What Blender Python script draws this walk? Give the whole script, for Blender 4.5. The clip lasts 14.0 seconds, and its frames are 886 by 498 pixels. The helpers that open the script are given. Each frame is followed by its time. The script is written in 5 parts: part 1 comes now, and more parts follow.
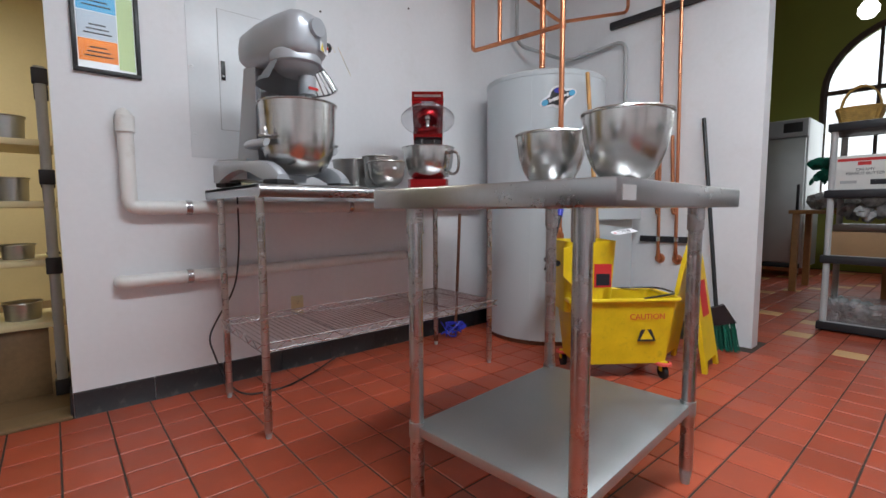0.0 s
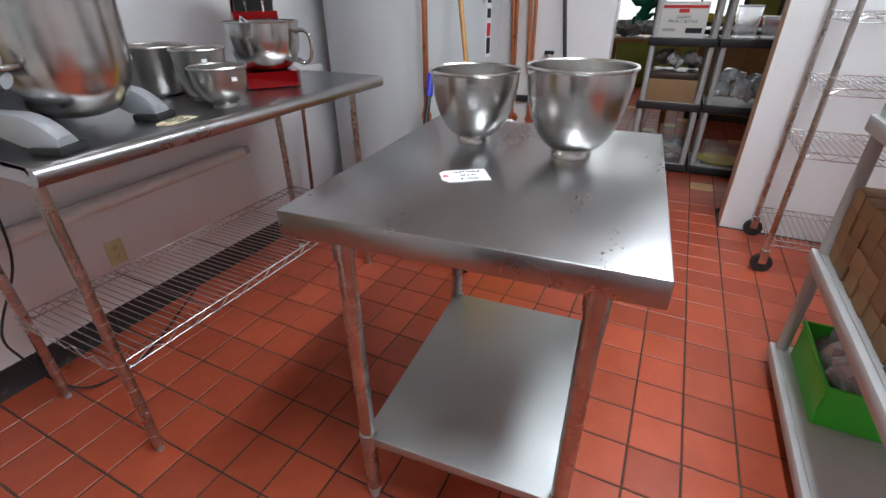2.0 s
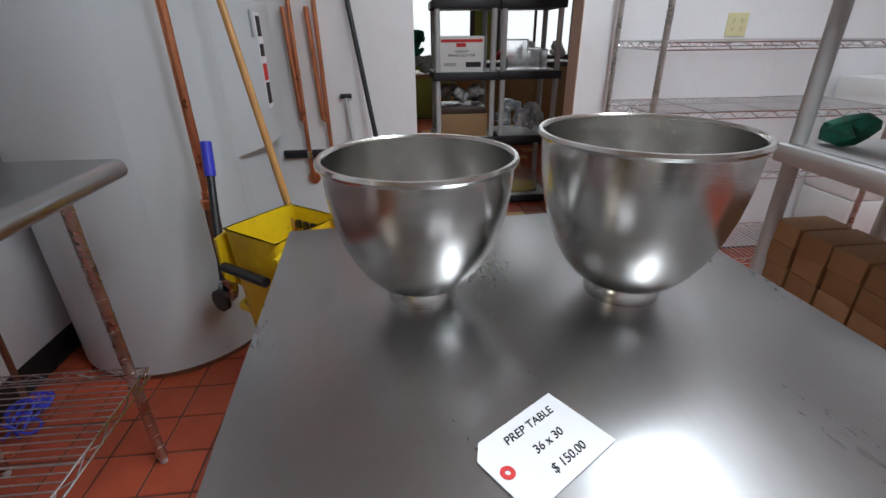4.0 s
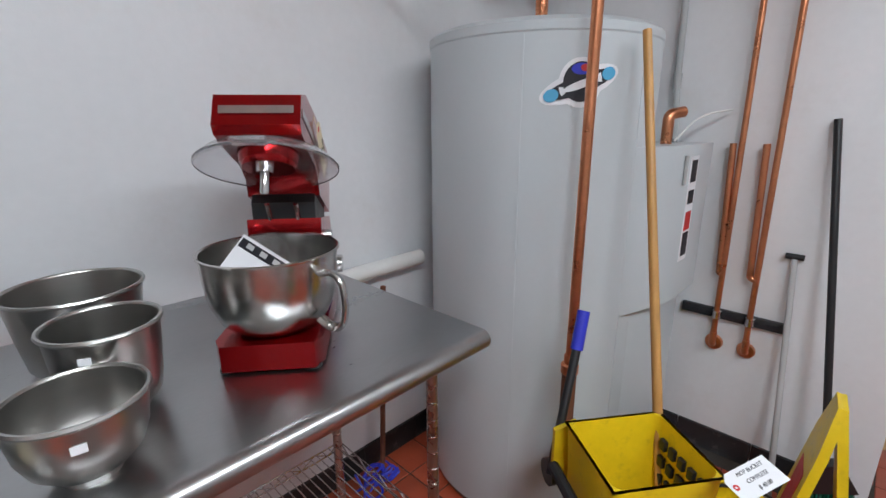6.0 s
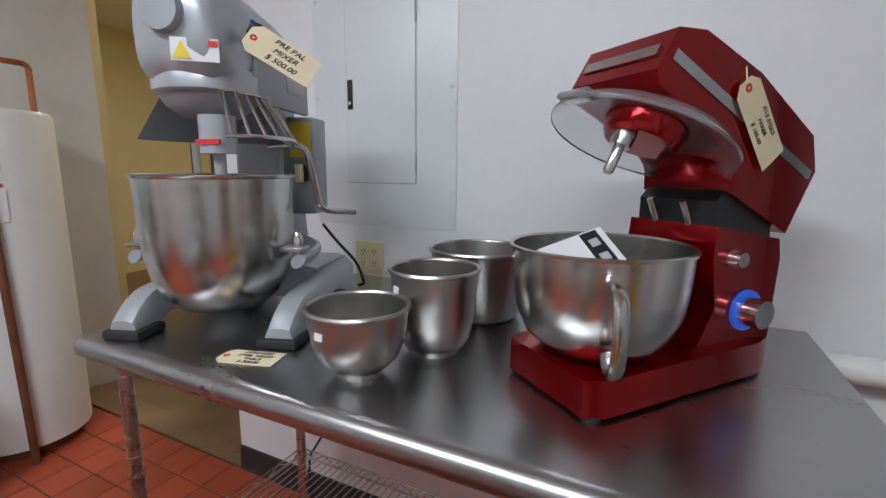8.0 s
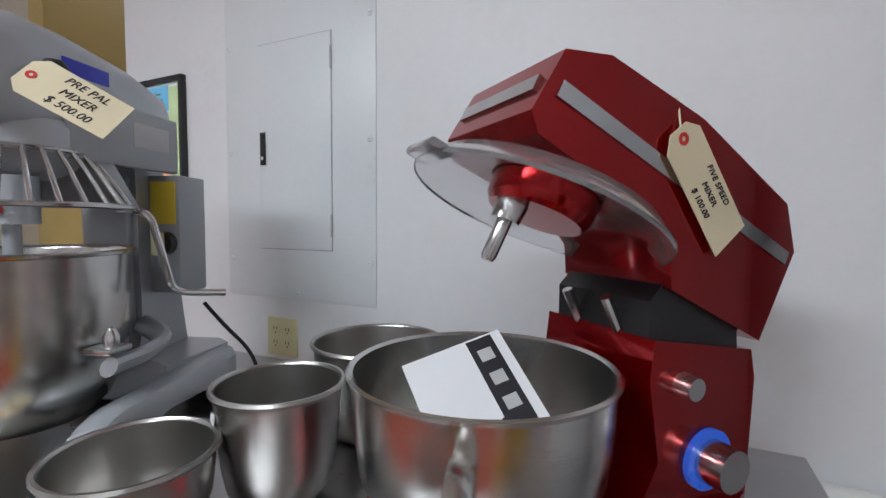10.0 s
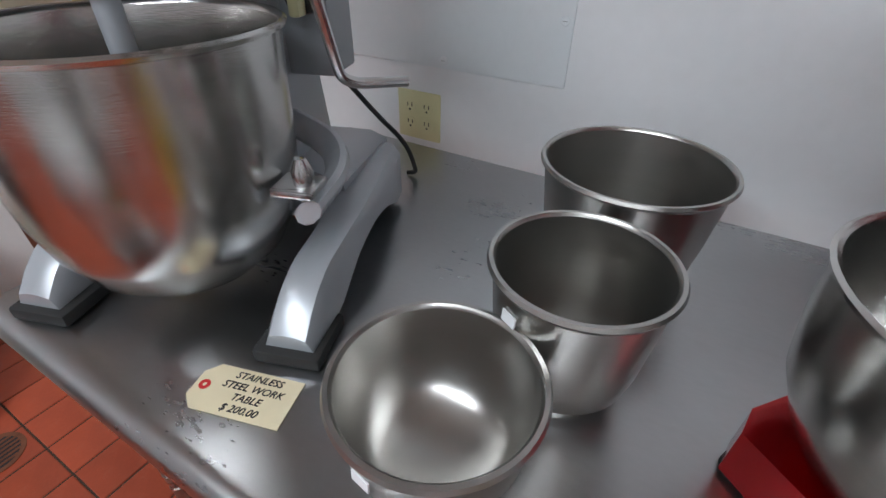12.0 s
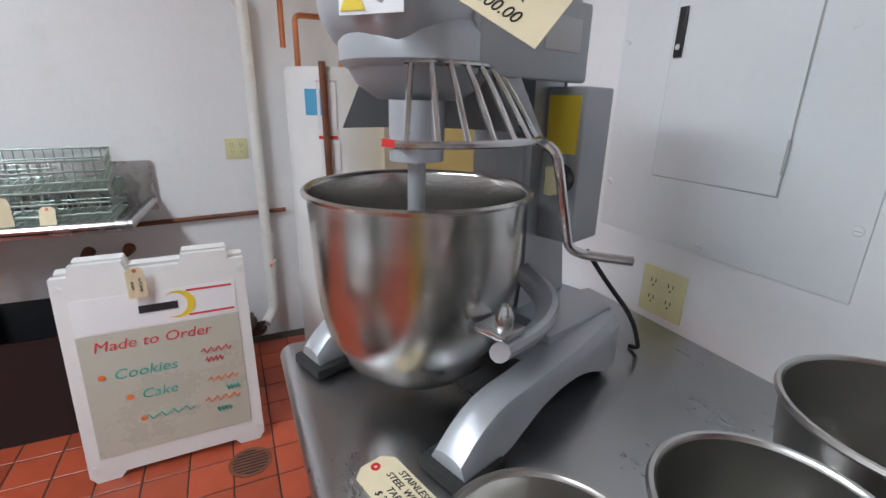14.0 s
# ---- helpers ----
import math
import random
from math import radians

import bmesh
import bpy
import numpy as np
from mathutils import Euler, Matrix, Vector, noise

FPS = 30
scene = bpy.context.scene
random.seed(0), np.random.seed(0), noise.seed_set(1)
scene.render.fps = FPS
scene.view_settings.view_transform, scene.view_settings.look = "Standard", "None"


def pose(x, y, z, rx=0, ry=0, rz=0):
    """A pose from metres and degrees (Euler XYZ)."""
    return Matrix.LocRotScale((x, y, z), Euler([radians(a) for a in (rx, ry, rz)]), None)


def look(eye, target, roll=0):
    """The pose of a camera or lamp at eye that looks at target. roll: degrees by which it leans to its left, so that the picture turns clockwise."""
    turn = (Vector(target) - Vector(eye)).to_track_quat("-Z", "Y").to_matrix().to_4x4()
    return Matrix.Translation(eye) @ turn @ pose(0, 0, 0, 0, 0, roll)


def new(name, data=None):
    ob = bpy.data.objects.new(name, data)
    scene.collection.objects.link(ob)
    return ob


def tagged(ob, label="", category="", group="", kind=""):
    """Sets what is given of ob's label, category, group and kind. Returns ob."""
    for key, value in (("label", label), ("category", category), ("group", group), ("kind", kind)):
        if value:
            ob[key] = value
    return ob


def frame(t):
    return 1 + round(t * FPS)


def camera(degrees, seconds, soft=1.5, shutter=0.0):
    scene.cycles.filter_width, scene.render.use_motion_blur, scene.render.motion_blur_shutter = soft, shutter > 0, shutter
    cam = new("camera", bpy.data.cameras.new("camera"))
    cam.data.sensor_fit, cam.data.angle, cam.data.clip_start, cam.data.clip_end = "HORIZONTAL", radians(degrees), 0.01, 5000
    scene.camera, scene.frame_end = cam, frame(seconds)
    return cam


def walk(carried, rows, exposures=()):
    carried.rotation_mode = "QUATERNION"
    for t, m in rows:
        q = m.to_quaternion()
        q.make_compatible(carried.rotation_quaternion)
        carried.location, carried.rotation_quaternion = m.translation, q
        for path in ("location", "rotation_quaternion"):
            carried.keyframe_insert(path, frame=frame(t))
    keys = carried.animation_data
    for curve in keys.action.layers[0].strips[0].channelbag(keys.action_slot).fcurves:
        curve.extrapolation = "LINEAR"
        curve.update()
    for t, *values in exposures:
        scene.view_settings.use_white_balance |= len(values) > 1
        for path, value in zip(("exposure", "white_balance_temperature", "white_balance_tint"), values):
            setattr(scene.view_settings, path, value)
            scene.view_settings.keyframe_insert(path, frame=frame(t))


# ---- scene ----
cam = camera(88.5, 14.0)
PATH = [
    (0, (-0.02, -2.516, 0.898), (1.275, -1.001, 0.728), -0.3),
    (0.5, (0.024, -2.437, 1.07), (1.393, -1.011, 0.766), -0.1),
    (1, (0.026, -2.326, 1.21), (1.477, -1.036, 0.731), -0.1),
    (1.5, (0.026, -2.212, 1.265), (1.581, -1.177, 0.551), -0.2),
    (2, (0.093, -2.043, 1.322), (1.661, -1.275, 0.347), -0.5),
    (2.2, (0.127, -1.986, 1.358), (1.697, -1.332, 0.306), -0.3),
    (4.3, (0.834, -1.526, 1.28), (2.64, -1.715, 0.442), -0.7),
    (4.5, (0.894, -1.538, 1.315), (2.727, -1.52, 0.514), -1.4),
    (5, (1.05, -1.439, 1.388), (2.858, -0.956, 0.683), -0.9),
    (5.5, (1.113, -1.439, 1.47), (2.763, -0.512, 0.823), 0.1),
    (6, (1.154, -1.451, 1.494), (2.538, -0.11, 0.96), -0.3),
    (6.5, (1.248, -1.435, 1.475), (2.13, 0.302, 1.019), -0.2),
    (7, (1.332, -1.452, 1.446), (1.41, 0.506, 1.044), 1.2),
    (7.2, (1.409, -1.434, 1.426), (1.2, 0.516, 1.032), 1.2),
    (9.3, (1.807, -1.049, 1.307), (0.713, 0.612, 1.095), 0.8),
    (9.5, (1.791, -1.018, 1.318), (0.745, 0.679, 1.157), 0.4),
    (10, (1.744, -0.989, 1.394), (0.867, 0.804, 1.273), 0.4),
    (10.5, (1.645, -0.959, 1.45), (0.959, 0.907, 1.233), 0.7),
    (11, (1.501, -0.935, 1.464), (0.838, 0.881, 0.952), 0.6),
    (11.5, (1.388, -0.933, 1.444), (0.721, 0.742, 0.579), 0.3),
    (12, (1.319, -0.888, 1.427), (0.505, 0.512, 0.253), 0.8),
    (12.5, (1.328, -0.815, 1.413), (0.235, 0.152, 0.046), 2.0),
    (13, (1.357, -0.775, 1.411), (0.032, -0.005, 0.126), 2.3),
    (13.5, (1.366, -0.798, 1.394), (-0.193, 0.0, 0.428), 2.1),
    (14, (1.395, -0.872, 1.46), (-0.326, -0.064, 0.84), 1.3),
]
walk(cam, [(t, look(eye, target, roll)) for t, eye, target, roll in PATH],
     [(0, -0.05), (2, -0.03), (4.5, -0.45), (5.2, -0.12), (6, -0.08), (7, -0.22), (9.5, -0.14), (11.5, -0.3), (13, 0.0), (14, 0.0)])

# ---- world and light ----
world = bpy.data.worlds.new("world")
scene.world = world
world.use_nodes = True
wn = world.node_tree
sky = wn.nodes.new("ShaderNodeTexSky")
sky.sky_type = "NISHITA"
sky.sun_disc = False
sky.sun_elevation = radians(40)
sky.sun_rotation = radians(120)
wn.links.new(sky.outputs[0], wn.nodes["Background"].inputs[0])
wn.nodes["Background"].inputs[1].default_value = 0.12
scene.view_settings.exposure = 0.0


def area_lamp(name, eye, target, sx, sy, watts, color):
    data = bpy.data.lights.new(name, "AREA")
    data.shape = "RECTANGLE"
    data.size, data.size_y, data.energy, data.color = sx, sy, watts, color
    ob = new(name, data)
    ob.matrix_world = look(eye, target)
    return ob


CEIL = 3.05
# Kitchen ceiling lamps stand out of view, placed to suit reflections and shadows.
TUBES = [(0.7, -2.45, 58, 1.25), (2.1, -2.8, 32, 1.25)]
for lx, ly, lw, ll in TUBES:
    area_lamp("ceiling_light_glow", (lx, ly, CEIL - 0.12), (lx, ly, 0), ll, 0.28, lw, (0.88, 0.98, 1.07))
area_lamp("front_window_light", (8.1, -2.2, 1.9), (4.0, -2.2, 1.2), 3.2, 1.9, 20, (0.93, 0.97, 1.0))
# Store room lamp is unseen, added to brighten the pan rack.
area_lamp("back_room_fill", (-1.4, 2.0, CEIL - 0.12), (-1.4, 2.0, 0), 1.0, 0.3, 50, (1.0, 0.93, 0.8))


# ---- materials ----
def material(name, color, rough=0.5, metal=0.0, var=0.12, scale=6.0, bump=0.0, bump_scale=60.0, stretch=(1, 1, 1), rand=0.0, island=0.0,
             rough_var=0.1, coat=0.0, trans=0.0, alpha=1.0, emit=None, stain=None, stain_amount=0.0, spec=0.5):
    m = bpy.data.materials.new(name)
    m.use_nodes = True
    nt = m.node_tree
    n, l = nt.nodes, nt.links
    b = n["Principled BSDF"]
    b.inputs["Metallic"].default_value = metal
    b.inputs["Coat Weight"].default_value = coat
    b.inputs["Transmission Weight"].default_value = trans
    b.inputs["Alpha"].default_value = alpha
    b.inputs["Specular IOR Level"].default_value = spec
    tc = n.new("ShaderNodeTexCoord")
    mp = n.new("ShaderNodeMapping")
    mp.inputs["Scale"].default_value = stretch
    l.new(tc.outputs["Object"], mp.inputs[0])
    big = n.new("ShaderNodeTexNoise")
    big.inputs["Scale"].default_value = scale
    big.inputs["Detail"].default_value = 5
    l.new(mp.outputs[0], big.inputs["Vector"])
    fine = n.new("ShaderNodeTexNoise")
    fine.inputs["Scale"].default_value = bump_scale
    fine.inputs["Detail"].default_value = 3
    l.new(mp.outputs[0], fine.inputs["Vector"])
    mix = n.new("ShaderNodeMath")
    mix.operation = "MULTIPLY_ADD"
    l.new(fine.outputs[0], mix.inputs[0])
    mix.inputs[1].default_value = 0.35
    l.new(big.outputs[0], mix.inputs[2])
    val = n.new("ShaderNodeMapRange")
    l.new(mix.outputs[0], val.inputs[0])
    val.inputs[1].default_value, val.inputs[2].default_value = 0.4, 0.95
    val.inputs[3].default_value, val.inputs[4].default_value = 1 - var, 1 + var
    factor = val.outputs[0]
    for src, amount, node in (("Random", rand, "ShaderNodeObjectInfo"), ("Random Per Island", island, "ShaderNodeNewGeometry")):
        if amount:
            oi = n.new(node)
            r = n.new("ShaderNodeMapRange")
            l.new(oi.outputs[src], r.inputs[0])
            r.inputs[3].default_value, r.inputs[4].default_value = 1 - amount, 1 + amount
            mm = n.new("ShaderNodeMath")
            mm.operation = "MULTIPLY"
            l.new(factor, mm.inputs[0])
            l.new(r.outputs[0], mm.inputs[1])
            factor = mm.outputs[0]
    sc = n.new("ShaderNodeVectorMath")
    sc.operation = "SCALE"
    sc.inputs[0].default_value = color
    l.new(factor, sc.inputs["Scale"])
    out = sc.outputs[0]
    if stain:
        st = n.new("ShaderNodeTexNoise")
        st.inputs["Scale"].default_value = scale * 2.3
        st.inputs["Detail"].default_value = 8
        st.inputs["Roughness"].default_value = 0.7
        l.new(mp.outputs[0], st.inputs["Vector"])
        sr = n.new("ShaderNodeMapRange")
        l.new(st.outputs[0], sr.inputs[0])
        sr.inputs[1].default_value, sr.inputs[2].default_value = 0.56, 0.72
        sr.inputs[4].default_value = stain_amount
        mc = n.new("ShaderNodeMix")
        mc.data_type = "RGBA"
        l.new(sr.outputs[0], mc.inputs[0])
        l.new(out, mc.inputs[6])
        mc.inputs[7].default_value = (*stain, 1)
        out = mc.outputs[2]
    l.new(out, b.inputs["Base Color"])
    rr = n.new("ShaderNodeMapRange")
    l.new(mix.outputs[0], rr.inputs[0])
    rr.inputs[1].default_value, rr.inputs[2].default_value = 0.4, 0.95
    rr.inputs[3].default_value, rr.inputs[4].default_value = max(0.02, rough - rough_var), min(1, rough + rough_var)
    l.new(rr.outputs[0], b.inputs["Roughness"])
    if bump:
        bp = n.new("ShaderNodeBump")
        bp.inputs["Strength"].default_value = bump
        bp.inputs["Distance"].default_value = 0.002
        l.new(fine.outputs[0], bp.inputs["Height"])
        l.new(bp.outputs[0], b.inputs["Normal"])
    if emit:
        b.inputs["Emission Color"].default_value = (*emit[0], 1)
        b.inputs["Emission Strength"].default_value = emit[1]
    return m


WALL = material("painted_wall", (0.78, 0.785, 0.8), 0.45, var=0.05, scale=1.3, bump=0.25, bump_scale=35, stain=(0.62, 0.6, 0.55), stain_amount=0.25)
PANELP = material("painted_steel_panel", (0.74, 0.77, 0.79), 0.35, var=0.04, scale=3, bump=0.05)
CREAM = material("cream_wall", (0.72, 0.62, 0.36), 0.6, var=0.06, scale=2, bump=0.15, bump_scale=40)
GREEN = material("olive_green_wall", (0.25, 0.28, 0.05), 0.6, var=0.06, scale=2, bump=0.15, bump_scale=40)
PEACH = material("peach_paint", (0.75, 0.55, 0.42), 0.5, var=0.05, scale=3, bump=0.2, bump_scale=40)
CEILM = material("ceiling_paint", (0.8, 0.78, 0.72), 0.8, var=0.04, scale=2, bump=0.3, bump_scale=80)
BLACKB = material("black_cove_tile", (0.02, 0.02, 0.022), 0.35, var=0.3, scale=8, bump=0.2, rand=0.2, stain=(0.25, 0.22, 0.2), stain_amount=0.35)
GROUT = material("dark_grout", (0.05, 0.038, 0.03), 0.85, var=0.35, scale=2.2, bump=0.5, bump_scale=150, stain=(0.36, 0.31, 0.25), stain_amount=0.3)
TILE = material("red_quarry_tile", (0.4, 0.072, 0.032), 0.4, var=0.16, scale=7, bump=0.25, bump_scale=90, rand=0.16, rough_var=0.12, stain=(0.45, 0.2, 0.14), stain_amount=0.22)
TILEJ = material("red_quarry_tile_field", (0.4, 0.072, 0.032), 0.4, var=0.16, scale=7, bump=0.25, bump_scale=90, island=0.16, rough_var=0.12, stain=(0.45, 0.2, 0.14), stain_amount=0.22)
TAN = material("tan_quarry_tile", (0.66, 0.4, 0.17), 0.45, var=0.12, scale=7, bump=0.25, bump_scale=90, rand=0.1)
BROWNF = material("brown_stained_concrete", (0.2, 0.125, 0.06), 0.5, var=0.4, scale=3, bump=0.3, bump_scale=50)
STEEL = material("brushed_stainless", (0.5, 0.5, 0.5), 0.27, 1.0, var=0.1, scale=4, bump=0.06, bump_scale=140, stretch=(0.15, 3, 3), rough_var=0.07, stain=(0.36, 0.35, 0.34), stain_amount=0.4)
STEELD = material("worn_stainless_top", (0.44, 0.44, 0.445), 0.29, 1.0, var=0.07, scale=5, bump=0.02, bump_scale=120, stretch=(0.5, 1.2, 1), rough_var=0.03, stain=(0.39, 0.385, 0.38), stain_amount=0.35)
SHELFM = material("galvanised_shelf", (0.48, 0.5, 0.5), 0.52, 1.0, var=0.1, scale=5, bump=0.1, bump_scale=100)
BOWL = material("spun_steel", (0.6, 0.59, 0.57), 0.2, 1.0, var=0.08, scale=3, bump=0.08, bump_scale=60, stretch=(1, 1, 14), rough_var=0.03)
BOWLD = material("worn_spun_steel", (0.47, 0.46, 0.44), 0.3, 1.0, var=0.03, scale=4, bump=0.02, bump_scale=60, stretch=(1, 1, 14), rough_var=0.02)
CHROME = material("chrome_wire", (0.62, 0.62, 0.62), 0.2, 1.0, var=0.1, scale=20)
POSTM = material("tarnished_chrome_post", (0.5, 0.46, 0.43), 0.3, 1.0, var=0.2, scale=10, stain=(0.3, 0.18, 0.12), stain_amount=0.4)
SILVER = material("silver_grey_enamel", (0.42, 0.44, 0.47), 0.32, 0.35, var=0.03, scale=8, coat=0.2, rough_var=0.02)
GREYBOX = material("grey_enamel_panel", (0.36, 0.38, 0.4), 0.42, 0.1, var=0.04, scale=6, bump=0.06)
RED = material("candy_red_metallic", (0.37, 0.002, 0.005), 0.2, 0.85, var=0.05, scale=10, coat=0.5, rough_var=0.04)
BLACKP = material("black_plastic", (0.015, 0.015, 0.017), 0.4, var=0.2, scale=10)
RUBBER = material("black_rubber", (0.018, 0.018, 0.018), 0.7, var=0.2, scale=10)
COPPER = material("aged_copper", (0.66, 0.27, 0.14), 0.33, 1.0, var=0.18, scale=9, stain=(0.3, 0.12, 0.07), stain_amount=0.35)
RUSTY = material("rusty_steel_pipe", (0.2, 0.08, 0.045), 0.7, 0.3, var=0.35, scale=14, bump=0.4)
HEATER = material("grey_heater_jacket", (0.54, 0.58, 0.6), 0.3, 0.0, var=0.03, scale=2, rough_var=0.015)
PVC = material("painted_pvc", (0.78, 0.77, 0.74), 0.4, var=0.05, scale=5, stain=(0.5, 0.45, 0.38), stain_amount=0.3)
WHITEP = material("white_plastic", (0.78, 0.78, 0.77), 0.45, var=0.04, scale=6)
IVORY = material("ivory_plastic", (0.66, 0.62, 0.36), 0.4, var=0.05, scale=10)
YELLOW = material("yellow_plastic", (0.8, 0.56, 0.012), 0.38, var=0.1, scale=9, bump=0.08, stain=(0.25, 0.17, 0.03), stain_amount=0.35)
YLABEL = material("yellow_label", (0.8, 0.6, 0.05), 0.5, var=0.05)
WOOD = material("pine_handle", (0.5, 0.26, 0.08), 0.45, var=0.2, scale=6, stretch=(6, 6, 0.4))
BROWNW = material("oak_counter", (0.35, 0.17, 0.06), 0.45, var=0.2, scale=4, stretch=(1, 6, 6))
DARKW = material("dark_counter_top", (0.06, 0.04, 0.03), 0.4, var=0.2, scale=5)
WICKER = material("orange_wicker", (0.42, 0.16, 0.04), 0.6, var=0.3, scale=30, bump=0.4, bump_scale=150)
WICKERY = material("straw_wicker", (0.5, 0.3, 0.08), 0.6, var=0.3, scale=30, bump=0.4, bump_scale=150)
CARD = material("brown_cardboard", (0.33, 0.2, 0.1), 0.75, var=0.12, scale=7, rand=0.15)
WCARD = material("white_carton", (0.75, 0.74, 0.71), 0.6, var=0.04, scale=5)
PAPER = material("manila_tag", (0.76, 0.66, 0.45), 0.7, var=0.06, scale=12)
WPAPER = material("white_paper", (0.82, 0.82, 0.84), 0.6, var=0.03)
INK = material("black_ink", (0.015, 0.014, 0.02), 0.6, var=0.1)
REDINK = material("red_marker", (0.7, 0.06, 0.07), 0.6, var=0.2, scale=40)
TEALINK = material("teal_marker", (0.05, 0.42, 0.34), 0.6, var=0.2, scale=40)
ORANGEINK = material("orange_marker", (0.85, 0.2, 0.05), 0.6, var=0.2, scale=40)
REDP = material("red_print", (0.62, 0.03, 0.03), 0.5, var=0.05)
BLUEP = material("blue_plastic", (0.03, 0.04, 0.5), 0.4, var=0.08)
BLUEPAPER = material("blue_paper", (0.08, 0.38, 0.62), 0.5, var=0.03)
GREYPAPER = material("grey_paper", (0.45, 0.5, 0.56), 0.5, var=0.03)
ORANGEPAPER = material("orange_paper", (0.8, 0.22, 0.02), 0.5, var=0.03)
GREENPAPER = material("pale_green_paper", (0.42, 0.52, 0.25), 0.5, var=0.03)
GREYPL = material("grey_plastic_post", (0.42, 0.43, 0.43), 0.5, var=0.08, scale=8)
LGREY = material("light_grey_plastic", (0.5, 0.5, 0.5), 0.5, var=0.08, scale=8)
BLACKSH = material("black_shelf_plastic", (0.022, 0.022, 0.026), 0.5, var=0.2, scale=8)
GREENPL = material("bright_green_plastic", (0.06, 0.55, 0.04), 0.4, var=0.06)
BRISTLE = material("green_bristles", (0.0, 0.13, 0.08), 0.6, var=0.4, scale=60)
WIREG = material("grey_green_wire", (0.3, 0.36, 0.32), 0.4, 0.6, var=0.15, scale=20)
BOARD = material("whiteboard_film", (0.52, 0.52, 0.44), 0.3, var=0.04, scale=4)
PINK = material("pink_rubber", (0.8, 0.12, 0.1), 0.5, var=0.1)
CLEARP = material("clear_plastic", (0.95, 0.95, 0.97), 0.08, var=0.02, trans=0.92, spec=0.4)
GLASS = material("window_glass", (1, 1, 1), 0.02, var=0.0, trans=1.0, rough_var=0.0)
BAGM = material("clear_bag_film", (0.75, 0.77, 0.8), 0.2, var=0.1, scale=20, trans=0.5, bump=0.6, bump_scale=30)
DIRTY = material("mixed_grey_goods", (0.3, 0.3, 0.3), 0.5, var=0.5, scale=25, bump=0.5)
SKYLIT = material("bright_street_haze", (0.8, 0.82, 0.85), 1.0, var=0.03, emit=((0.92, 0.96, 1.0), 1.4))
TUBE = material("fluorescent_diffuser", (0.9, 0.9, 0.9), 0.5, var=0.0, emit=((1.0, 0.98, 0.96), 5.0))
OVENG = material("oven_steel", (0.32, 0.33, 0.34), 0.35, 0.8, var=0.1, scale=6)
DARKGL = material("dark_oven_glass", (0.02, 0.025, 0.018), 0.08, var=0.1)
BLUELED = material("blue_ring_light", (0.02, 0.08, 0.5), 0.3, emit=((0.05, 0.2, 1.0), 0.25))


# ---- mesh helpers ----
def mesh_of(name, bm, mat, smooth=0.6):
    me = bpy.data.meshes.new(name)
    bmesh.ops.recalc_face_normals(bm, faces=bm.faces)
    bm.to_mesh(me)
    bm.free()
    for m in (mat if isinstance(mat, (list, tuple)) else [mat]):
        me.materials.append(m)
    if smooth:
        me.polygons.foreach_set("use_smooth", [True] * len(me.polygons))
        me.set_sharp_from_angle(angle=smooth)
    return me


def part(name, bm, mat, parent, label="", smooth=0.6):
    ob = new(name, mesh_of(name, bm, mat, smooth))
    ob.parent = parent
    return tagged(ob, label)


def thing(name, m, label, category, group="", kind=""):
    ob = new(name)
    ob.empty_display_size = 0.05
    ob.matrix_world = m
    return tagged(ob, label, category, group, kind)


def solo(name, bm, mat, label, category, m=None, kind="", group="", smooth=0.6):
    ob = new(name, mesh_of(name, bm, mat, smooth))
    if m is not None:
        ob.matrix_world = m
    return tagged(ob, label, category, group, kind)


def B():
    return bmesh.new()


def box(bm, x0, y0, z0, x1, y1, z1, bev=0.0, seg=2, m=None):
    mm = Matrix.Translation(((x0 + x1) / 2, (y0 + y1) / 2, (z0 + z1) / 2)) @ Matrix.Diagonal((abs(x1 - x0), abs(y1 - y0), abs(z1 - z0), 1))
    if m is not None:
        mm = m @ mm
    r = bmesh.ops.create_cube(bm, size=1, matrix=mm)
    if bev:
        es = list({e for v in r["verts"] for e in v.link_edges})
        bmesh.ops.bevel(bm, geom=es, offset=bev, segments=seg, affect="EDGES", profile=0.5)
    return bm


def cyl(bm, p0, p1, r0, r1=None, seg=16, caps=True):
    p0, p1 = Vector(p0), Vector(p1)
    d = p1 - p0
    m = Matrix.Translation((p0 + p1) / 2) @ d.to_track_quat("Z", "Y").to_matrix().to_4x4()
    bmesh.ops.create_cone(bm, cap_ends=caps, segments=seg, radius1=r0, radius2=r0 if r1 is None else r1, depth=d.length, matrix=m)
    return bm


def lathe(bm, prof, seg=48, m=None):
    rings = []
    for r, z in prof:
        if r < 1e-5:
            rings.append([bm.verts.new((0, 0, z))])
        else:
            rings.append([bm.verts.new((r * math.cos(2 * math.pi * i / seg), r * math.sin(2 * math.pi * i / seg), z)) for i in range(seg)])
    for a, b in zip(rings, rings[1:]):
        for i in range(seg):
            j = (i + 1) % seg
            if len(a) == 1 and len(b) > 1:
                bm.faces.new((a[0], b[i], b[j]))
            elif len(b) == 1 and len(a) > 1:
                bm.faces.new((a[i], a[j], b[0]))
            elif len(a) > 1:
                bm.faces.new((a[i], a[j], b[j], b[i]))
    if m is not None:
        bmesh.ops.transform(bm, matrix=m, verts=[v for r in rings for v in r])
    return bm


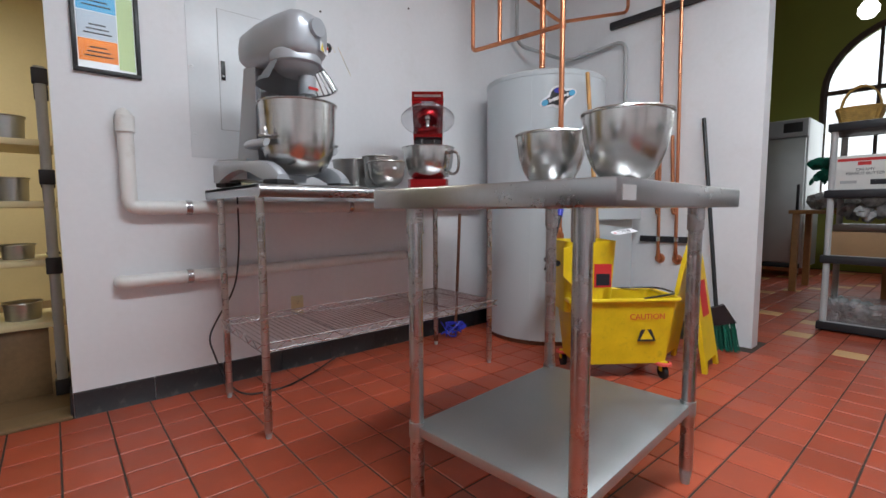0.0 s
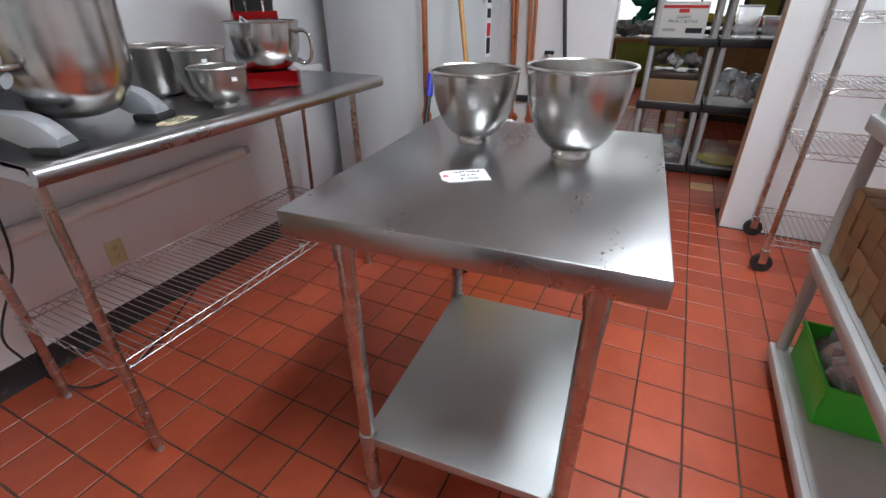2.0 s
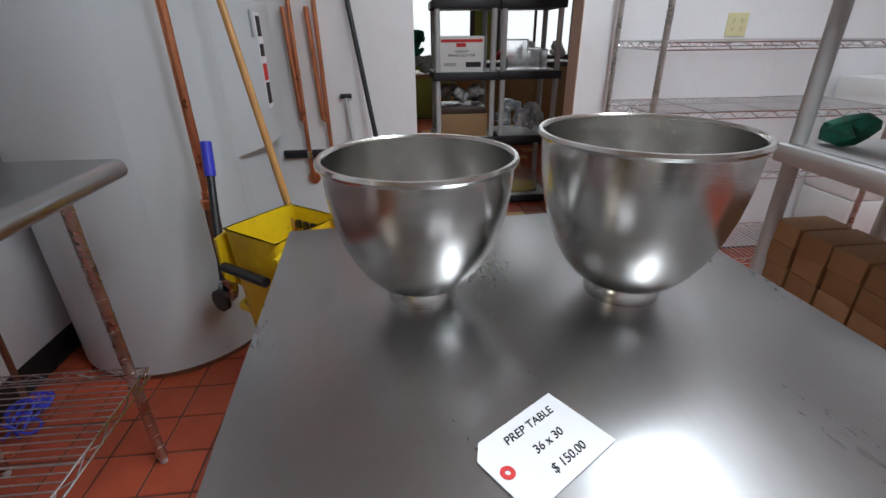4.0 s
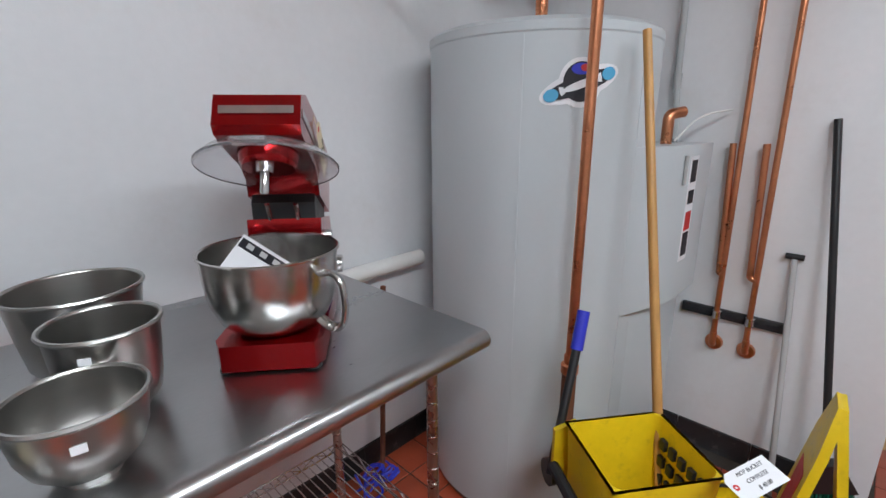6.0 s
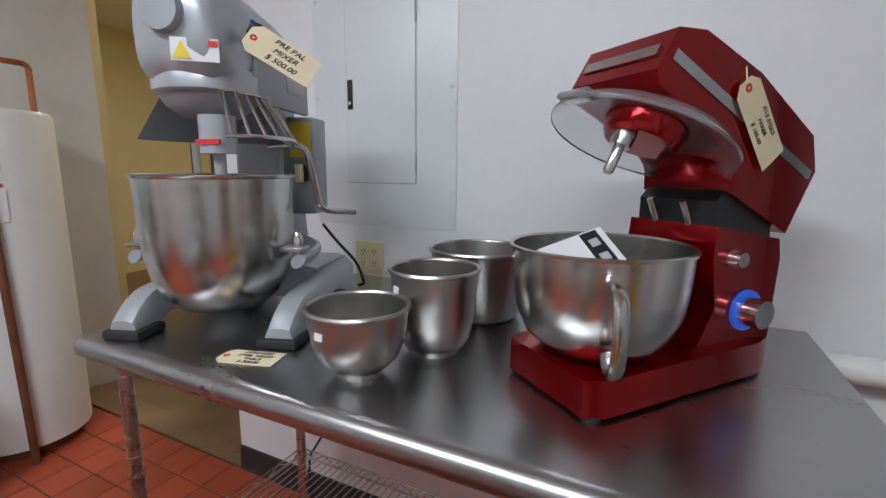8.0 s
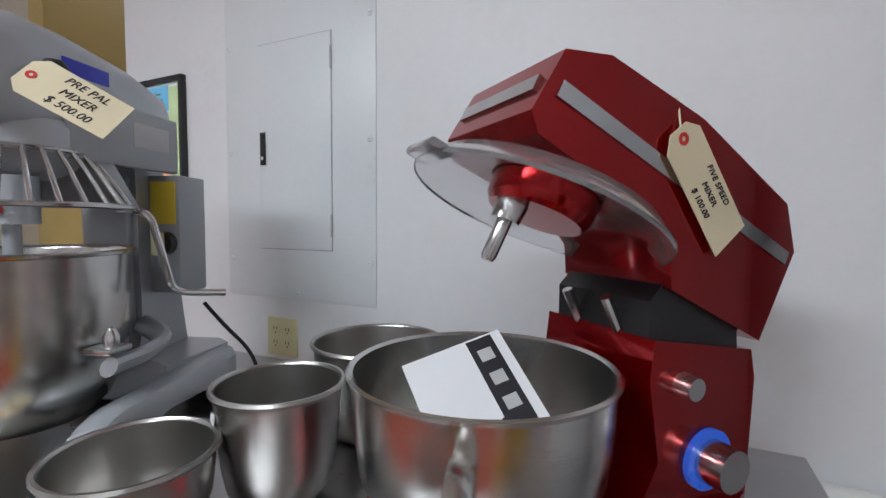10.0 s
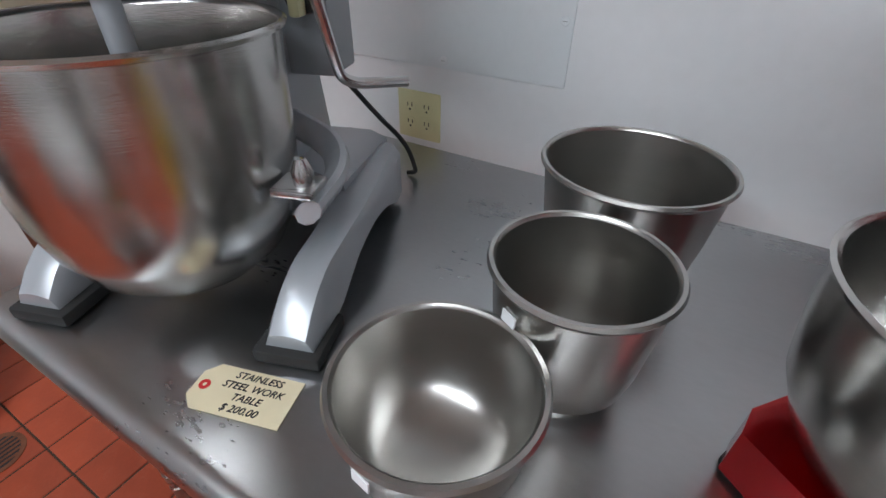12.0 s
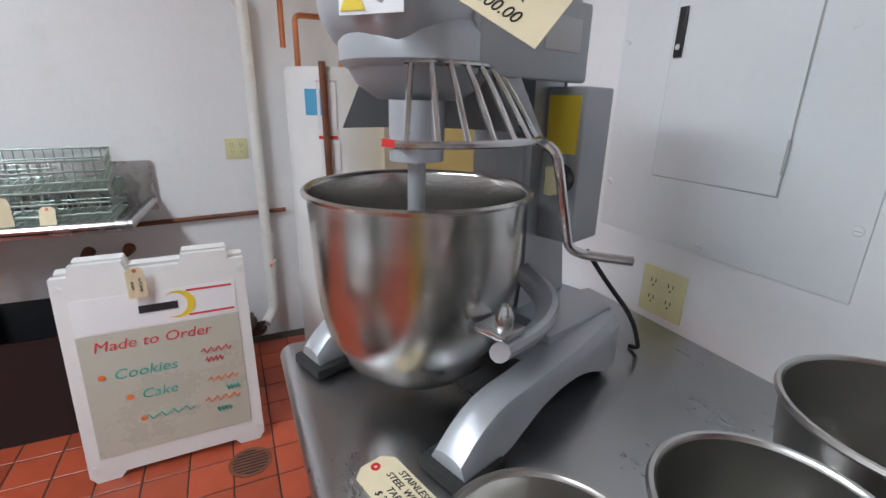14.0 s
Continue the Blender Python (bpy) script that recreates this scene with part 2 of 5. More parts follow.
def tube(bm, pts, r, seg=10, closed=False, flat=1.0):
    pts = [Vector(p) for p in pts]
    rings, n = [], len(pts)
    up = None
    for i, p in enumerate(pts):
        a, b = (pts[i - 1], pts[(i + 1) % n]) if closed else (pts[max(i - 1, 0)], pts[min(i + 1, n - 1)])
        d = (b - a).normalized()
        if up is None:
            up = d.orthogonal().normalized()
        up = (up - d * up.dot(d)).normalized()
        s = d.cross(up)
        rings.append([bm.verts.new(p + r * (math.cos(2 * math.pi * k / seg) * up + flat * math.sin(2 * math.pi * k / seg) * s)) for k in range(seg)])
    for i in range(n if closed else n - 1):
        a, b = rings[i], rings[(i + 1) % n]
        for k in range(seg):
            bm.faces.new((a[k], a[(k + 1) % seg], b[(k + 1) % seg], b[k]))
    if not closed:
        bm.faces.new(rings[0][::-1])
        bm.faces.new(rings[-1])
    return bm


def bend(pts, r=0.04, n=5):
    """The polyline with its corners rounded."""
    pts = [Vector(p) for p in pts]
    out = [pts[0]]
    for a, p, b in zip(pts, pts[1:], pts[2:]):
        d0, d1 = (a - p), (b - p)
        q = min(r, d0.length / 2, d1.length / 2)
        s, e = p + d0.normalized() * q, p + d1.normalized() * q
        for i in range(n + 1):
            t = i / n
            out.append(s * (1 - t) ** 2 + p * 2 * t * (1 - t) + e * t * t)
    return out + [pts[-1]]


def prism(bm, poly, axis, a0, a1, bev=0.0, seg=2):
    """poly extruded along an axis from a0 to a1; its two numbers are the two other axes in order."""
    def at(u, v, w):
        return {"x": (w, u, v), "y": (u, w, v), "z": (u, v, w)}[axis]
    lo = [bm.verts.new(at(u, v, a0)) for u, v in poly]
    hi = [bm.verts.new(at(u, v, a1)) for u, v in poly]
    fs = [bm.faces.new(lo[::-1]), bm.faces.new(hi)]
    k = len(poly)
    for i in range(k):
        fs.append(bm.faces.new((lo[i], lo[(i + 1) % k], hi[(i + 1) % k], hi[i])))
    if bev:
        es = list({e for f in fs for e in f.edges if len(e.link_faces) == 2 and e.calc_face_angle(0) > 0.3})
        bmesh.ops.bevel(bm, geom=es, offset=bev, segments=seg, affect="EDGES", profile=0.5)
    return bm


def rot(bm, m):
    bmesh.ops.transform(bm, matrix=m, verts=bm.verts)
    return bm


def lettering(name, text, size, mat, parent, m, label="", shear=0.0):
    cu = bpy.data.curves.new(name, "FONT")
    cu.body, cu.size, cu.extrude, cu.align_x, cu.align_y, cu.shear = text, size, 0.0004, "CENTER", "CENTER", shear
    cu.resolution_u = 3
    tmp = bpy.data.objects.new(name, cu)
    scene.collection.objects.link(tmp)
    me = bpy.data.meshes.new_from_object(tmp.evaluated_get(bpy.context.evaluated_depsgraph_get()))
    bpy.data.objects.remove(tmp)
    me.materials.clear()
    me.materials.append(mat)
    ob = new(name, me)
    ob.parent = parent
    ob.matrix_basis = m
    return tagged(ob, label)


def wall(name, x0, y0, z0, x1, y1, z1, mat, label):
    return solo(name, box(B(), x0, y0, z0, x1, y1, z1), mat, label, "wall", kind="structure", smooth=0)


# ---- structure ----
XB, XR, YR, XL = 3.34, 3.26, -2.49, -1.45
wall("wall_mixer", 0, 0, 0, XB + 0.12, 0.13, CEIL, WALL, "white painted kitchen wall with scuffs and screw holes")
wall("wall_back", XB, -1.63, 0, XB + 0.12, 0, CEIL, WALL, "white painted wall behind the water heater")
wall("wall_rack", XR, -5.2, 0, XR + 0.16, YR - 0.003, CEIL, WALL, "white painted wall behind the wire rack")
wall("wall_rack_end", XR + 0.003, YR - 0.003, 0.0, XR + 0.157, YR, CEIL, PEACH, "peach painted end of the partition wall")
wall("wall_south", -1.6, -5.3, 0, XR + 0.16, -5.2, CEIL, WALL, "white painted wall closing the kitchen")
wall("wall_dish", XL - 0.15, -5.2, 0, XL, 0.32, CEIL, WALL, "white painted wall behind the dish shelf with stains")
wall("wall_store_left", -4.6, 0.32, 0, XL - 0.15, 0.45, CEIL, CREAM, "cream painted wall of the store room")
wall("wall_store_end", -4.6, 3.6, 0, XB + 0.12, 3.75, CEIL, CREAM, "cream painted end wall of the store room")
wall("wall_store_far", -4.75, 0.32, 0, -4.6, 3.75, CEIL, CREAM, "cream painted far wall of the store room")
wall("wall_store_right", 1.5, 0.13, 0, 1.62, 3.6, CEIL, CREAM, "cream painted side wall of the store room")
solo("ceiling", box(B(), -4.8, -5.4, CEIL, XR + 0.16, 3.8, CEIL + 0.12), CEILM, "off-white painted kitchen ceiling", "ceiling", kind="structure", smooth=0)
# front room
FX, FC = 8.6, 4.2
solo("ceiling_front", box(B(), XR + 0.16, -8.2, FC, FX + 0.2, 3.2, FC + 0.12), CEILM, "off-white ceiling of the front room", "ceiling", kind="structure", smooth=0)
wall("wall_front_side", XB + 0.12, 2.8, 0, FX, 3.0, FC, GREEN, "olive green side wall of the front room")
wall("wall_front_side_far", XR + 0.16, -8.1, 0, FX, -7.95, FC, GREEN, "olive green far side wall of the front room")
wall("wall_front_lintel", XR + 0.0, -8.0, CEIL + 0.12, XR + 0.16, 3.0, FC, GREEN, "olive green wall above the kitchen opening")
wall("wall_front_north", XB + 0.001, 0.131, 0, XB + 0.12, 2.8, CEIL, WALL, "white wall between store and front room")


def arch_poly(y0, y1, z0, spring, n=14):
    c, r = (y0 + y1) / 2, (y1 - y0) / 2
    return [(y0, z0), (y1, z0)] + [(c + r * math.cos(math.pi * i / n), spring + r * math.sin(math.pi * i / n)) for i in range(n + 1)]


WINDOWS = [(-2.75, -0.95), (-4.95, -3.15), (-7.15, -5.35)]
SILL, SPRING = 0.95, 2.55
front = thing("wall_front", pose(FX, 0, 0), "olive green front wall with tall arched windows", "wall", kind="structure")
bm = B()
edges = [2.8] + [v for a, b in WINDOWS for v in (b, a)] + [-7.95]
for hi, lo in zip(edges[::2], edges[1::2]):
    box(bm, 0, lo, 0, 0.3, hi, FC)
for a, b in WINDOWS:
    box(bm, 0, a, 0, 0.3, b, SILL)
    c, r, n = (a + b) / 2, (b - a) / 2, 14
    arc = [(c + r * math.cos(math.pi * i / n), SPRING + r * math.sin(math.pi * i / n)) for i in range(n + 1)]
    for (ya, za), (yb, zb) in zip(arc, arc[1:]):
        prism(bm, [(ya, za), (yb, zb), (yb, FC), (ya, FC)], "x", 0, 0.3)
part("wall_panel", bm, GREEN, front, smooth=0)
for i, (a, b) in enumerate(WINDOWS):
    w = thing(f"window_{i + 1}", pose(FX, 0, 0), "tall arched shop window with dark frame and bright street light", "window", kind="structure")
    c, r = (a + b) / 2, (b - a) / 2
    path = [(0.05, a, SILL), (0.05, a, SPRING)] + [(0.05, c - r * math.cos(math.pi * k / 16), SPRING + r * math.sin(math.pi * k / 16)) for k in range(1, 16)] + [(0.05, b, SPRING), (0.05, b, SILL)]
    part("window_frame", tube(B(), path, 0.06, 6), DARKW, w, "dark stained arched frame")
    part("window_sill", box(B(), -0.12, a - 0.05, SILL - 0.05, 0.1, b + 0.05, SILL, 0.01), DARKW, w)
    for y in (c - r / 3, c + r / 3):
        part("mullion", box(B(), 0.04, y - 0.02, SILL, 0.09, y + 0.02, SPRING + r * 0.9, 0.004), DARKW, w)
    part("transom", box(B(), 0.035, a, SPRING - 0.03, 0.095, b, SPRING + 0.03, 0.004), DARKW, w)
    gl = part("pane", prism(B(), arch_poly(a, b, SILL, SPRING), "x", 0.06, 0.066), GLASS, w, smooth=0)
    gl.visible_shadow = False
solo("backdrop", box(B(), FX + 4, -16, -0.5, FX + 4.1, 10, 9), SKYLIT, "bright overexposed street haze outside the windows", "backdrop", kind="structure", smooth=0)

# floors
solo("floor", box(B(), -1.6, -5.3, -0.1, FX + 0.2, 0.14, -0.0035), GROUT, "dark grout bed under red quarry tiles", "floor", kind="structure", smooth=0)
solo("floor_store", box(B(), -4.7, 0.14, -0.1, XB + 0.12, 3.75, 0.0), BROWNF, "brown stained concrete floor of the store room", "floor", kind="structure", smooth=0)
solo("floor_front_side", box(B(), XB + 0.12, 0.14, -0.1, FX + 0.2, 3.0, -0.002), TILEJ, "red quarry tile floor of the front room", "floor", kind="structure", smooth=0)
solo("floor_front_far", box(B(), XR + 0.16, -8.1, -0.1, FX + 0.2, -5.3, -0.002), TILEJ, "red quarry tile floor of the front room", "floor", kind="structure", smooth=0)
solo("threshold", box(B(), -1.45, -0.01, -0.003, -0.005, 0.14, 0.012, 0.004), BROWNF, "worn threshold strip to the store room", "trim", kind="structure")

# black cove baseboards
base = thing("baseboard", pose(0, 0, 0), "black glazed cove tile baseboard with worn edges", "baseboard", kind="structure")
me = mesh_of("baseboard_tile", prism(B(), [(0, 0.0), (-0.018, 0.0), (-0.012, 0.012), (-0.008, 0.105), (0, 0.11)], "x", 0.0015, 0.3035, 0.002), BLACKB)
x = 0.0
while x < XB - 0.3:
    o = new("cove_tile", me)
    o.parent, o.matrix_basis = base, pose(x, 0, 0)
    x += 0.305
for k in range(5):
    o = new("cove_tile", me)
    o.parent, o.matrix_basis = base, pose(XB, -0.02 - 0.305 * k, 0, 0, 0, -90)
o = new("cove_tile", me)
o.parent, o.matrix_basis = base, Matrix.Translation((-0.0, 0.12, 0)) @ pose(0, 0, 0, 0, 0, -90) @ Matrix.Diagonal((0.39, 1, 1, 1))

# Fixtures for the unseen lamps; the last one is added for the store room.
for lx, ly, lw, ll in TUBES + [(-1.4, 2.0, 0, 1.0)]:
    f = thing("ceiling_light", pose(lx, ly, CEIL), "unseen white fluorescent ceiling light with a frosted diffuser", "ceiling light", "ceiling lights")
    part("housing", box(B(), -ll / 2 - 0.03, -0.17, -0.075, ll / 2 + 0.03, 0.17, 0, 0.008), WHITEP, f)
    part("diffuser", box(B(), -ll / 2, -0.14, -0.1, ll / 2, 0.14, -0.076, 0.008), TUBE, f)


# ---- shared small things ----
def tag_thing(m, lines, label, mat=PAPER, length=0.12, width=0.06, ink=0.011, name="price_tag"):
    """A shipping tag lying in its own xy plane, its hole at the -x end."""
    t = thing(name, m, label, "price tag")
    h, w, c = length / 2, width / 2, 0.014
    part("card", prism(B(), [(-h + c, -w), (h, -w), (h, w), (-h + c, w), (-h, w - c), (-h, -w + c)], "z", 0, 0.0012), mat, t, smooth=0)
    part("reinforcing_ring", lathe(B(), [(0.0025, 0.0013), (0.0065, 0.0013), (0.0065, 0.0019), (0.0025, 0.0019)], 16, pose(-h + 0.012, 0, 0)), REDP, t, "red fibre ring")
    n = len(lines)
    for i, s in enumerate(lines):
        lettering("handwriting", s, ink, INK, t, pose(0.008, w - (i + 0.7) * (width / (n + 0.4)), 0.0016), shear=0.25)
    return t


def wire_shelf(parent, x0, y0, x1, y1, z, along="x", step=0.03, name="wire_shelf"):
    """A chrome wire shelf: a truss rim and a mat of wires."""
    rim = B()
    for zz in (z, z - 0.03):
        tube(rim, [(x0, y0, zz), (x1, y0, zz), (x1, y1, zz), (x0, y1, zz)], 0.0033, 6, True)
    def truss(a, b):
        a, b = Vector(a), Vector(b)
        n = max(2, int((b - a).length / 0.05))
        tube(rim, [a.lerp(b, i / n) + Vector((0, 0, -0.03 * (i % 2))) for i in range(n + 1)], 0.0024, 5)
    truss((x0, y0, z), (x1, y0, z)), truss((x0, y1, z), (x1, y1, z)), truss((x0, y0, z), (x0, y1, z)), truss((x1, y0, z), (x1, y1, z))
    sh = part(name, rim, CHROME, parent)
    mat_bm = B()
    if along == "x":
        for i in range(1, 4):
            xx = x0 + (x1 - x0) * i / 4
            tube(mat_bm, [(xx, y0, z - 0.006), (xx, y1, z - 0.006)], 0.0035, 5)
        k = int((x1 - x0) / step)
        for i in range(1, k):
            xx = x0 + (x1 - x0) * i / k
            tube(mat_bm, [(xx, y0, z), (xx, y1, z)], 0.0021, 5)
    else:
        for i in range(1, 4):
            yy = y0 + (y1 - y0) * i / 4
            tube(mat_bm, [(x0, yy, z - 0.006), (x1, yy, z - 0.006)], 0.0035, 5)
        k = int((y1 - y0) / step)
        for i in range(1, k):
            yy = y0 + (y1 - y0) * i / k
            tube(mat_bm, [(x0, yy, z), (x1, yy, z)], 0.0021, 5)
    tagged(part("wire_mat", mat_bm, CHROME, sh), kind="stuff")
    return sh


def ringed_post(parent, x, y, z0, z1, r=0.0135, mat=POSTM, foot=True):
    p = part("post", cyl(B(), (x, y, z0), (x, y, z1), r, seg=14), mat, parent)
    bm = B()
    z = z0 + 0.05
    while z < z1 - 0.02:
        cyl(bm, (x, y, z), (x, y, z + 0.003), r + 0.0012, seg=12)
        z += 0.0508
    tagged(part("groove_rings", bm, CHROME, p), kind="stuff")
    if foot:
        part("foot", cyl(B(), (x, y, z0 - 0.025), (x, y, z0), 0.011, 0.014, seg=12), GREYPL, p)
    return p


def mixing_bowl(name, x, y, z, prof, label, mat=BOWL, group=""):
    """prof: outer radius and height from the foot upwards; the wall gets 1.5 mm and a rolled rim."""
    rt, zt = prof[-1]
    rim = [(rt + 0.004, zt - 0.004), (rt + 0.006, zt), (rt + 0.004, zt + 0.004), (rt, zt + 0.004), (rt - 0.003, zt)]
    inner = [(max(r - 0.002, 0), h + 0.002) for r, h in prof[::-1] if h > 0.012] + [(0, 0.016)]
    b = thing(name, pose(x, y, z), label, "mixing bowl", group)
    part("body", lathe(B(), [(0, 0.004)] + [(prof[0][0] - 0.006, 0.004)] + list(prof) + rim + inner, 64), mat, b, smooth=0.9)
    return b


# ---- work table with the mixers ----
TZ, TX0, TX1, TY0, TY1 = 1.0, 0.555, 1.968, -0.825, -0.05
wt = thing("work_table", pose(0, 0, 0), "long stainless steel work table with a rolled front edge", "table")
bm = B()
prof = [(TY1, TZ + 0.0), (TY0 + 0.03, TZ)] + [(TY0 + 0.025 - 0.025 * math.sin(a), TZ - 0.025 + 0.025 * math.cos(a)) for a in [math.pi * i / 8 for i in range(9)]] + [(TY0 + 0.03, TZ - 0.05), (TY0 + 0.04, TZ - 0.012), (TY1, TZ - 0.012)]
prism(bm, prof, "x", TX0, TX1)
box(bm, TX0, TY0 + 0.03, TZ - 0.045, TX0 + 0.004, TY1, TZ - 0.002)
box(bm, TX1 - 0.004, TY0 + 0.03, TZ - 0.045, TX1, TY1, TZ - 0.002)
part("tabletop", bm, STEELD, wt, "scratched stainless top with a rolled edge")
for x, y in ((0.58, -0.745), (0.58, -0.215), (1.885, -0.7), (1.885, -0.21)):
    ringed_post(wt, x, y, 0.025, TZ - 0.013, 0.0155)
wire_shelf(wt, 0.565, -0.745, 1.9, -0.2, 0.38, step=0.024)

# ---- floor mixer on the table ----
MX = pose(0.79, -0.629, TZ, 0, 0, 19.3)
mx = thing("planetary_mixer", MX, "large silver-grey planetary mixer with a steel bowl", "mixer")
def foot_arm(s):
    """One front leg: arches forward from the rear casting down to its foot."""
    bm = B()
    sec, n = [], 18
    for i in range(n + 1):
        t = i / n
        y = 0.3 - 0.40 * t
        x = s * (0.15 + 0.022 * t + 0.012 * math.sin(math.pi * t))
        top = 0.112 - 0.022 * t - (0.05 * max(0, (t - 0.75) / 0.25) ** 2.2)
        bot = 0.017 + (0.045 * math.sin(math.pi * min(1, max(0, t - 0.1) / 0.7)) if t < 0.8 else 0)
        w = 0.046 - 0.016 * min(1, t * 1.6)
        sec.append([bm.verts.new((x + w * a, y, b)) for a, b in ((-1, bot), (1, bot), (1, top - 0.02), (0.75, top - 0.004), (0.3, top), (-0.3, top), (-0.75, top - 0.004), (-1, top - 0.02))])
    for a, b in zip(sec, sec[1:]):
        for k in range(8):
            bm.faces.new((a[k], a[(k + 1) % 8], b[(k + 1) % 8], b[k]))
    bm.faces.new(sec[0])
    bm.faces.new(sec[-1][::-1])
    return bm
for s in (-1, 1):
    arm = part("leg", foot_arm(s), SILVER, mx)
    part("rubber_foot", box(B(), s * 0.17 - 0.042, -0.112, 0.0, s * 0.17 + 0.042, -0.03, 0.02, 0.005), RUBBER, arm, "black rubber foot")
    part("rear_foot", box(B(), s * 0.13 - 0.04, 0.26, 0.0, s * 0.13 + 0.04, 0.33, 0.026, 0.006), RUBBER, arm, "black rubber foot")
part("base_casting", prism(B(), [(-0.16, 0.13), (-0.1, 0.16), (0.1, 0.16), (0.16, 0.13), (0.17, 0.31), (0.13, 0.34), (-0.13, 0.34), (-0.17, 0.31)], "z", 0.03, 0.115, 0.02, 3), SILVER, mx)
part("column", prism(B(), [(0.175, 0.1), (0.188, 0.2), (0.18, 0.515), (0.255, 0.515), (0.325, 0.1)], "x", -0.062, 0.062, 0.012, 3), SILVER, mx)
part("column_guide", box(B(), -0.05, 0.17, 0.16, 0.05, 0.192, 0.48, 0.006), GREYBOX, mx)
bm = B()
secs = [(0.262, 0.08, 0.545, 0.65), (0.24, 0.092, 0.53, 0.68), (0.15, 0.1, 0.525, 0.705), (0.03, 0.1, 0.525, 0.722), (-0.05, 0.098, 0.53, 0.725), (-0.085, 0.09, 0.535, 0.716), (-0.108, 0.072, 0.555, 0.7), (-0.118, 0.05, 0.585, 0.675)]
rings = []
for y, w, z0, z1 in secs:
    z0, z1 = z0 - 0.02, z1 - 0.02
    c, h = (z0 + z1) / 2, (z1 - z0) / 2
    rings.append([bm.verts.new((w * math.copysign(abs(math.cos(a)) ** 0.55, math.cos(a)), y, c + h * math.copysign(abs(math.sin(a)) ** 0.6, math.sin(a)))) for a in [2 * math.pi * k / 28 for k in range(28)]])
for a, b in zip(rings, rings[1:]):
    for k in range(28):
        bm.faces.new((a[k], a[(k + 1) % 28], b[(k + 1) % 28], b[k]))
bm.faces.new(rings[0])
bm.faces.new(rings[-1][::-1])
head = part("head", bm, SILVER, mx, "rounded silver gearbox head", smooth=0.8)
part("hub_cover", cyl(B(), (0, -0.105, 0.632), (0, -0.135, 0.632), 0.04, 0.036, 32), SILVER, head)
part("side_panel", box(B(), 0.09, 0.0, 0.49, 0.106, 0.25, 0.6, 0.005), GREYBOX, head)
part("collar", lathe(B(), [(0.0, 0.495), (0.09, 0.495), (0.1, 0.5), (0.105, 0.505), (0.105, 0.535), (0.098, 0.548), (0, 0.548)], 48), SILVER, mx, smooth=0.5)
part("planetary_hub", lathe(B(), [(0, 0.46), (0.055, 0.46), (0.082, 0.478), (0.094, 0.497), (0, 0.497)], 40), GREYBOX, mx)
sh = part("beater_shaft", lathe(B(), [(0, 0.31), (0.012, 0.31), (0.012, 0.385), (0.036, 0.385), (0.036, 0.46), (0, 0.46)], 24, pose(0.03, -0.03, 0)), SILVER, mx)
part("red_mark", box(B(), 0.005, -0.0685, 0.402, 0.055, -0.062, 0.412), REDP, sh)
# the wire half of the guard is turned open to one side, the solid half stands behind
gd, gd2 = B(), B()
for deg in (-46, -34, -22, -10, 2, 14, 26):
    ca, sa = math.cos(radians(deg)), math.sin(radians(deg))
    part("guard_bar", tube(B(), [(0.104 * ca, 0.104 * sa, 0.503), (0.13 * ca, 0.13 * sa, 0.468), (0.163 * ca, 0.163 * sa, 0.416)], 0.0036, 6), CHROME, mx)
arc = [radians(-50 + 2.25 * k) for k in range(41)]
tube(gd, [(0.164 * math.cos(a), 0.164 * math.sin(a), 0.415) for a in arc], 0.0045, 6)
tube(gd2, [(0.107 * math.cos(a), 0.107 * math.sin(a), 0.5) for a in arc], 0.003, 5)
rs_ = B()
n = 24
span = [radians(38 + 150 * k / n) for k in range(n + 1)]
lo = [rs_.verts.new((0.161 * math.cos(a), 0.161 * math.sin(a), 0.415)) for a in span]
hi = [rs_.verts.new((0.106 * math.cos(a), 0.106 * math.sin(a), 0.5)) for a in span]
for k in range(n):
    rs_.faces.new((lo[k], lo[k + 1], hi[k + 1], hi[k]))
bmesh.ops.solidify(rs_, geom=rs_.faces[:], thickness=0.002)
part("rear_splash_guard", rs_, GREYBOX, mx, "solid grey rear splash guard")
part("guard_ring", gd, CHROME, mx, "chrome wire guard ring")
part("guard_hoop", gd2, CHROME, mx)
part("guard_bracket", rot(prism(B(), [(0.1, 0.512), (0.125, 0.512), (0.175, 0.405), (0.15, 0.405)], "y", -0.004, 0.004, 0.001), pose(0, 0, 0, 0, 0, 40)), SILVER, mx)
bprof = [(0.055, 0.05), (0.09, 0.062), (0.118, 0.088), (0.138, 0.13), (0.148, 0.175), (0.152, 0.23), (0.155, 0.3), (0.157, 0.335)]
bw = part("bowl", lathe(B(), [(0, 0.052)] + bprof + [(0.163, 0.337), (0.164, 0.341), (0.16, 0.344), (0.155, 0.341)] + [(r - 0.003, z + 0.001) for r, z in bprof[::-1]] + [(0, 0.057)], 72), BOWL, mx, "polished stainless bowl", smooth=0.9)
for s in (-1, 1):
    part("bowl_lug", box(B(), s * 0.152, -0.04, 0.185, s * 0.2, 0.005, 0.195, 0.003), STEEL, bw)
    part("bowl_pin", lathe(B(), [(0, 0.195), (0.011, 0.195), (0.012, 0.21), (0.006, 0.224), (0, 0.226)], 16, pose(s * 0.183, -0.018, 0)), CHROME, bw)
    part("yoke_arm", tube(B(), bend([(s * 0.188, -0.03, 0.165), (s * 0.188, 0.06, 0.165), (s * 0.15, 0.14, 0.17), (s * 0.06, 0.19, 0.18)], 0.06), 0.02, 10, flat=0.65), SILVER, mx)
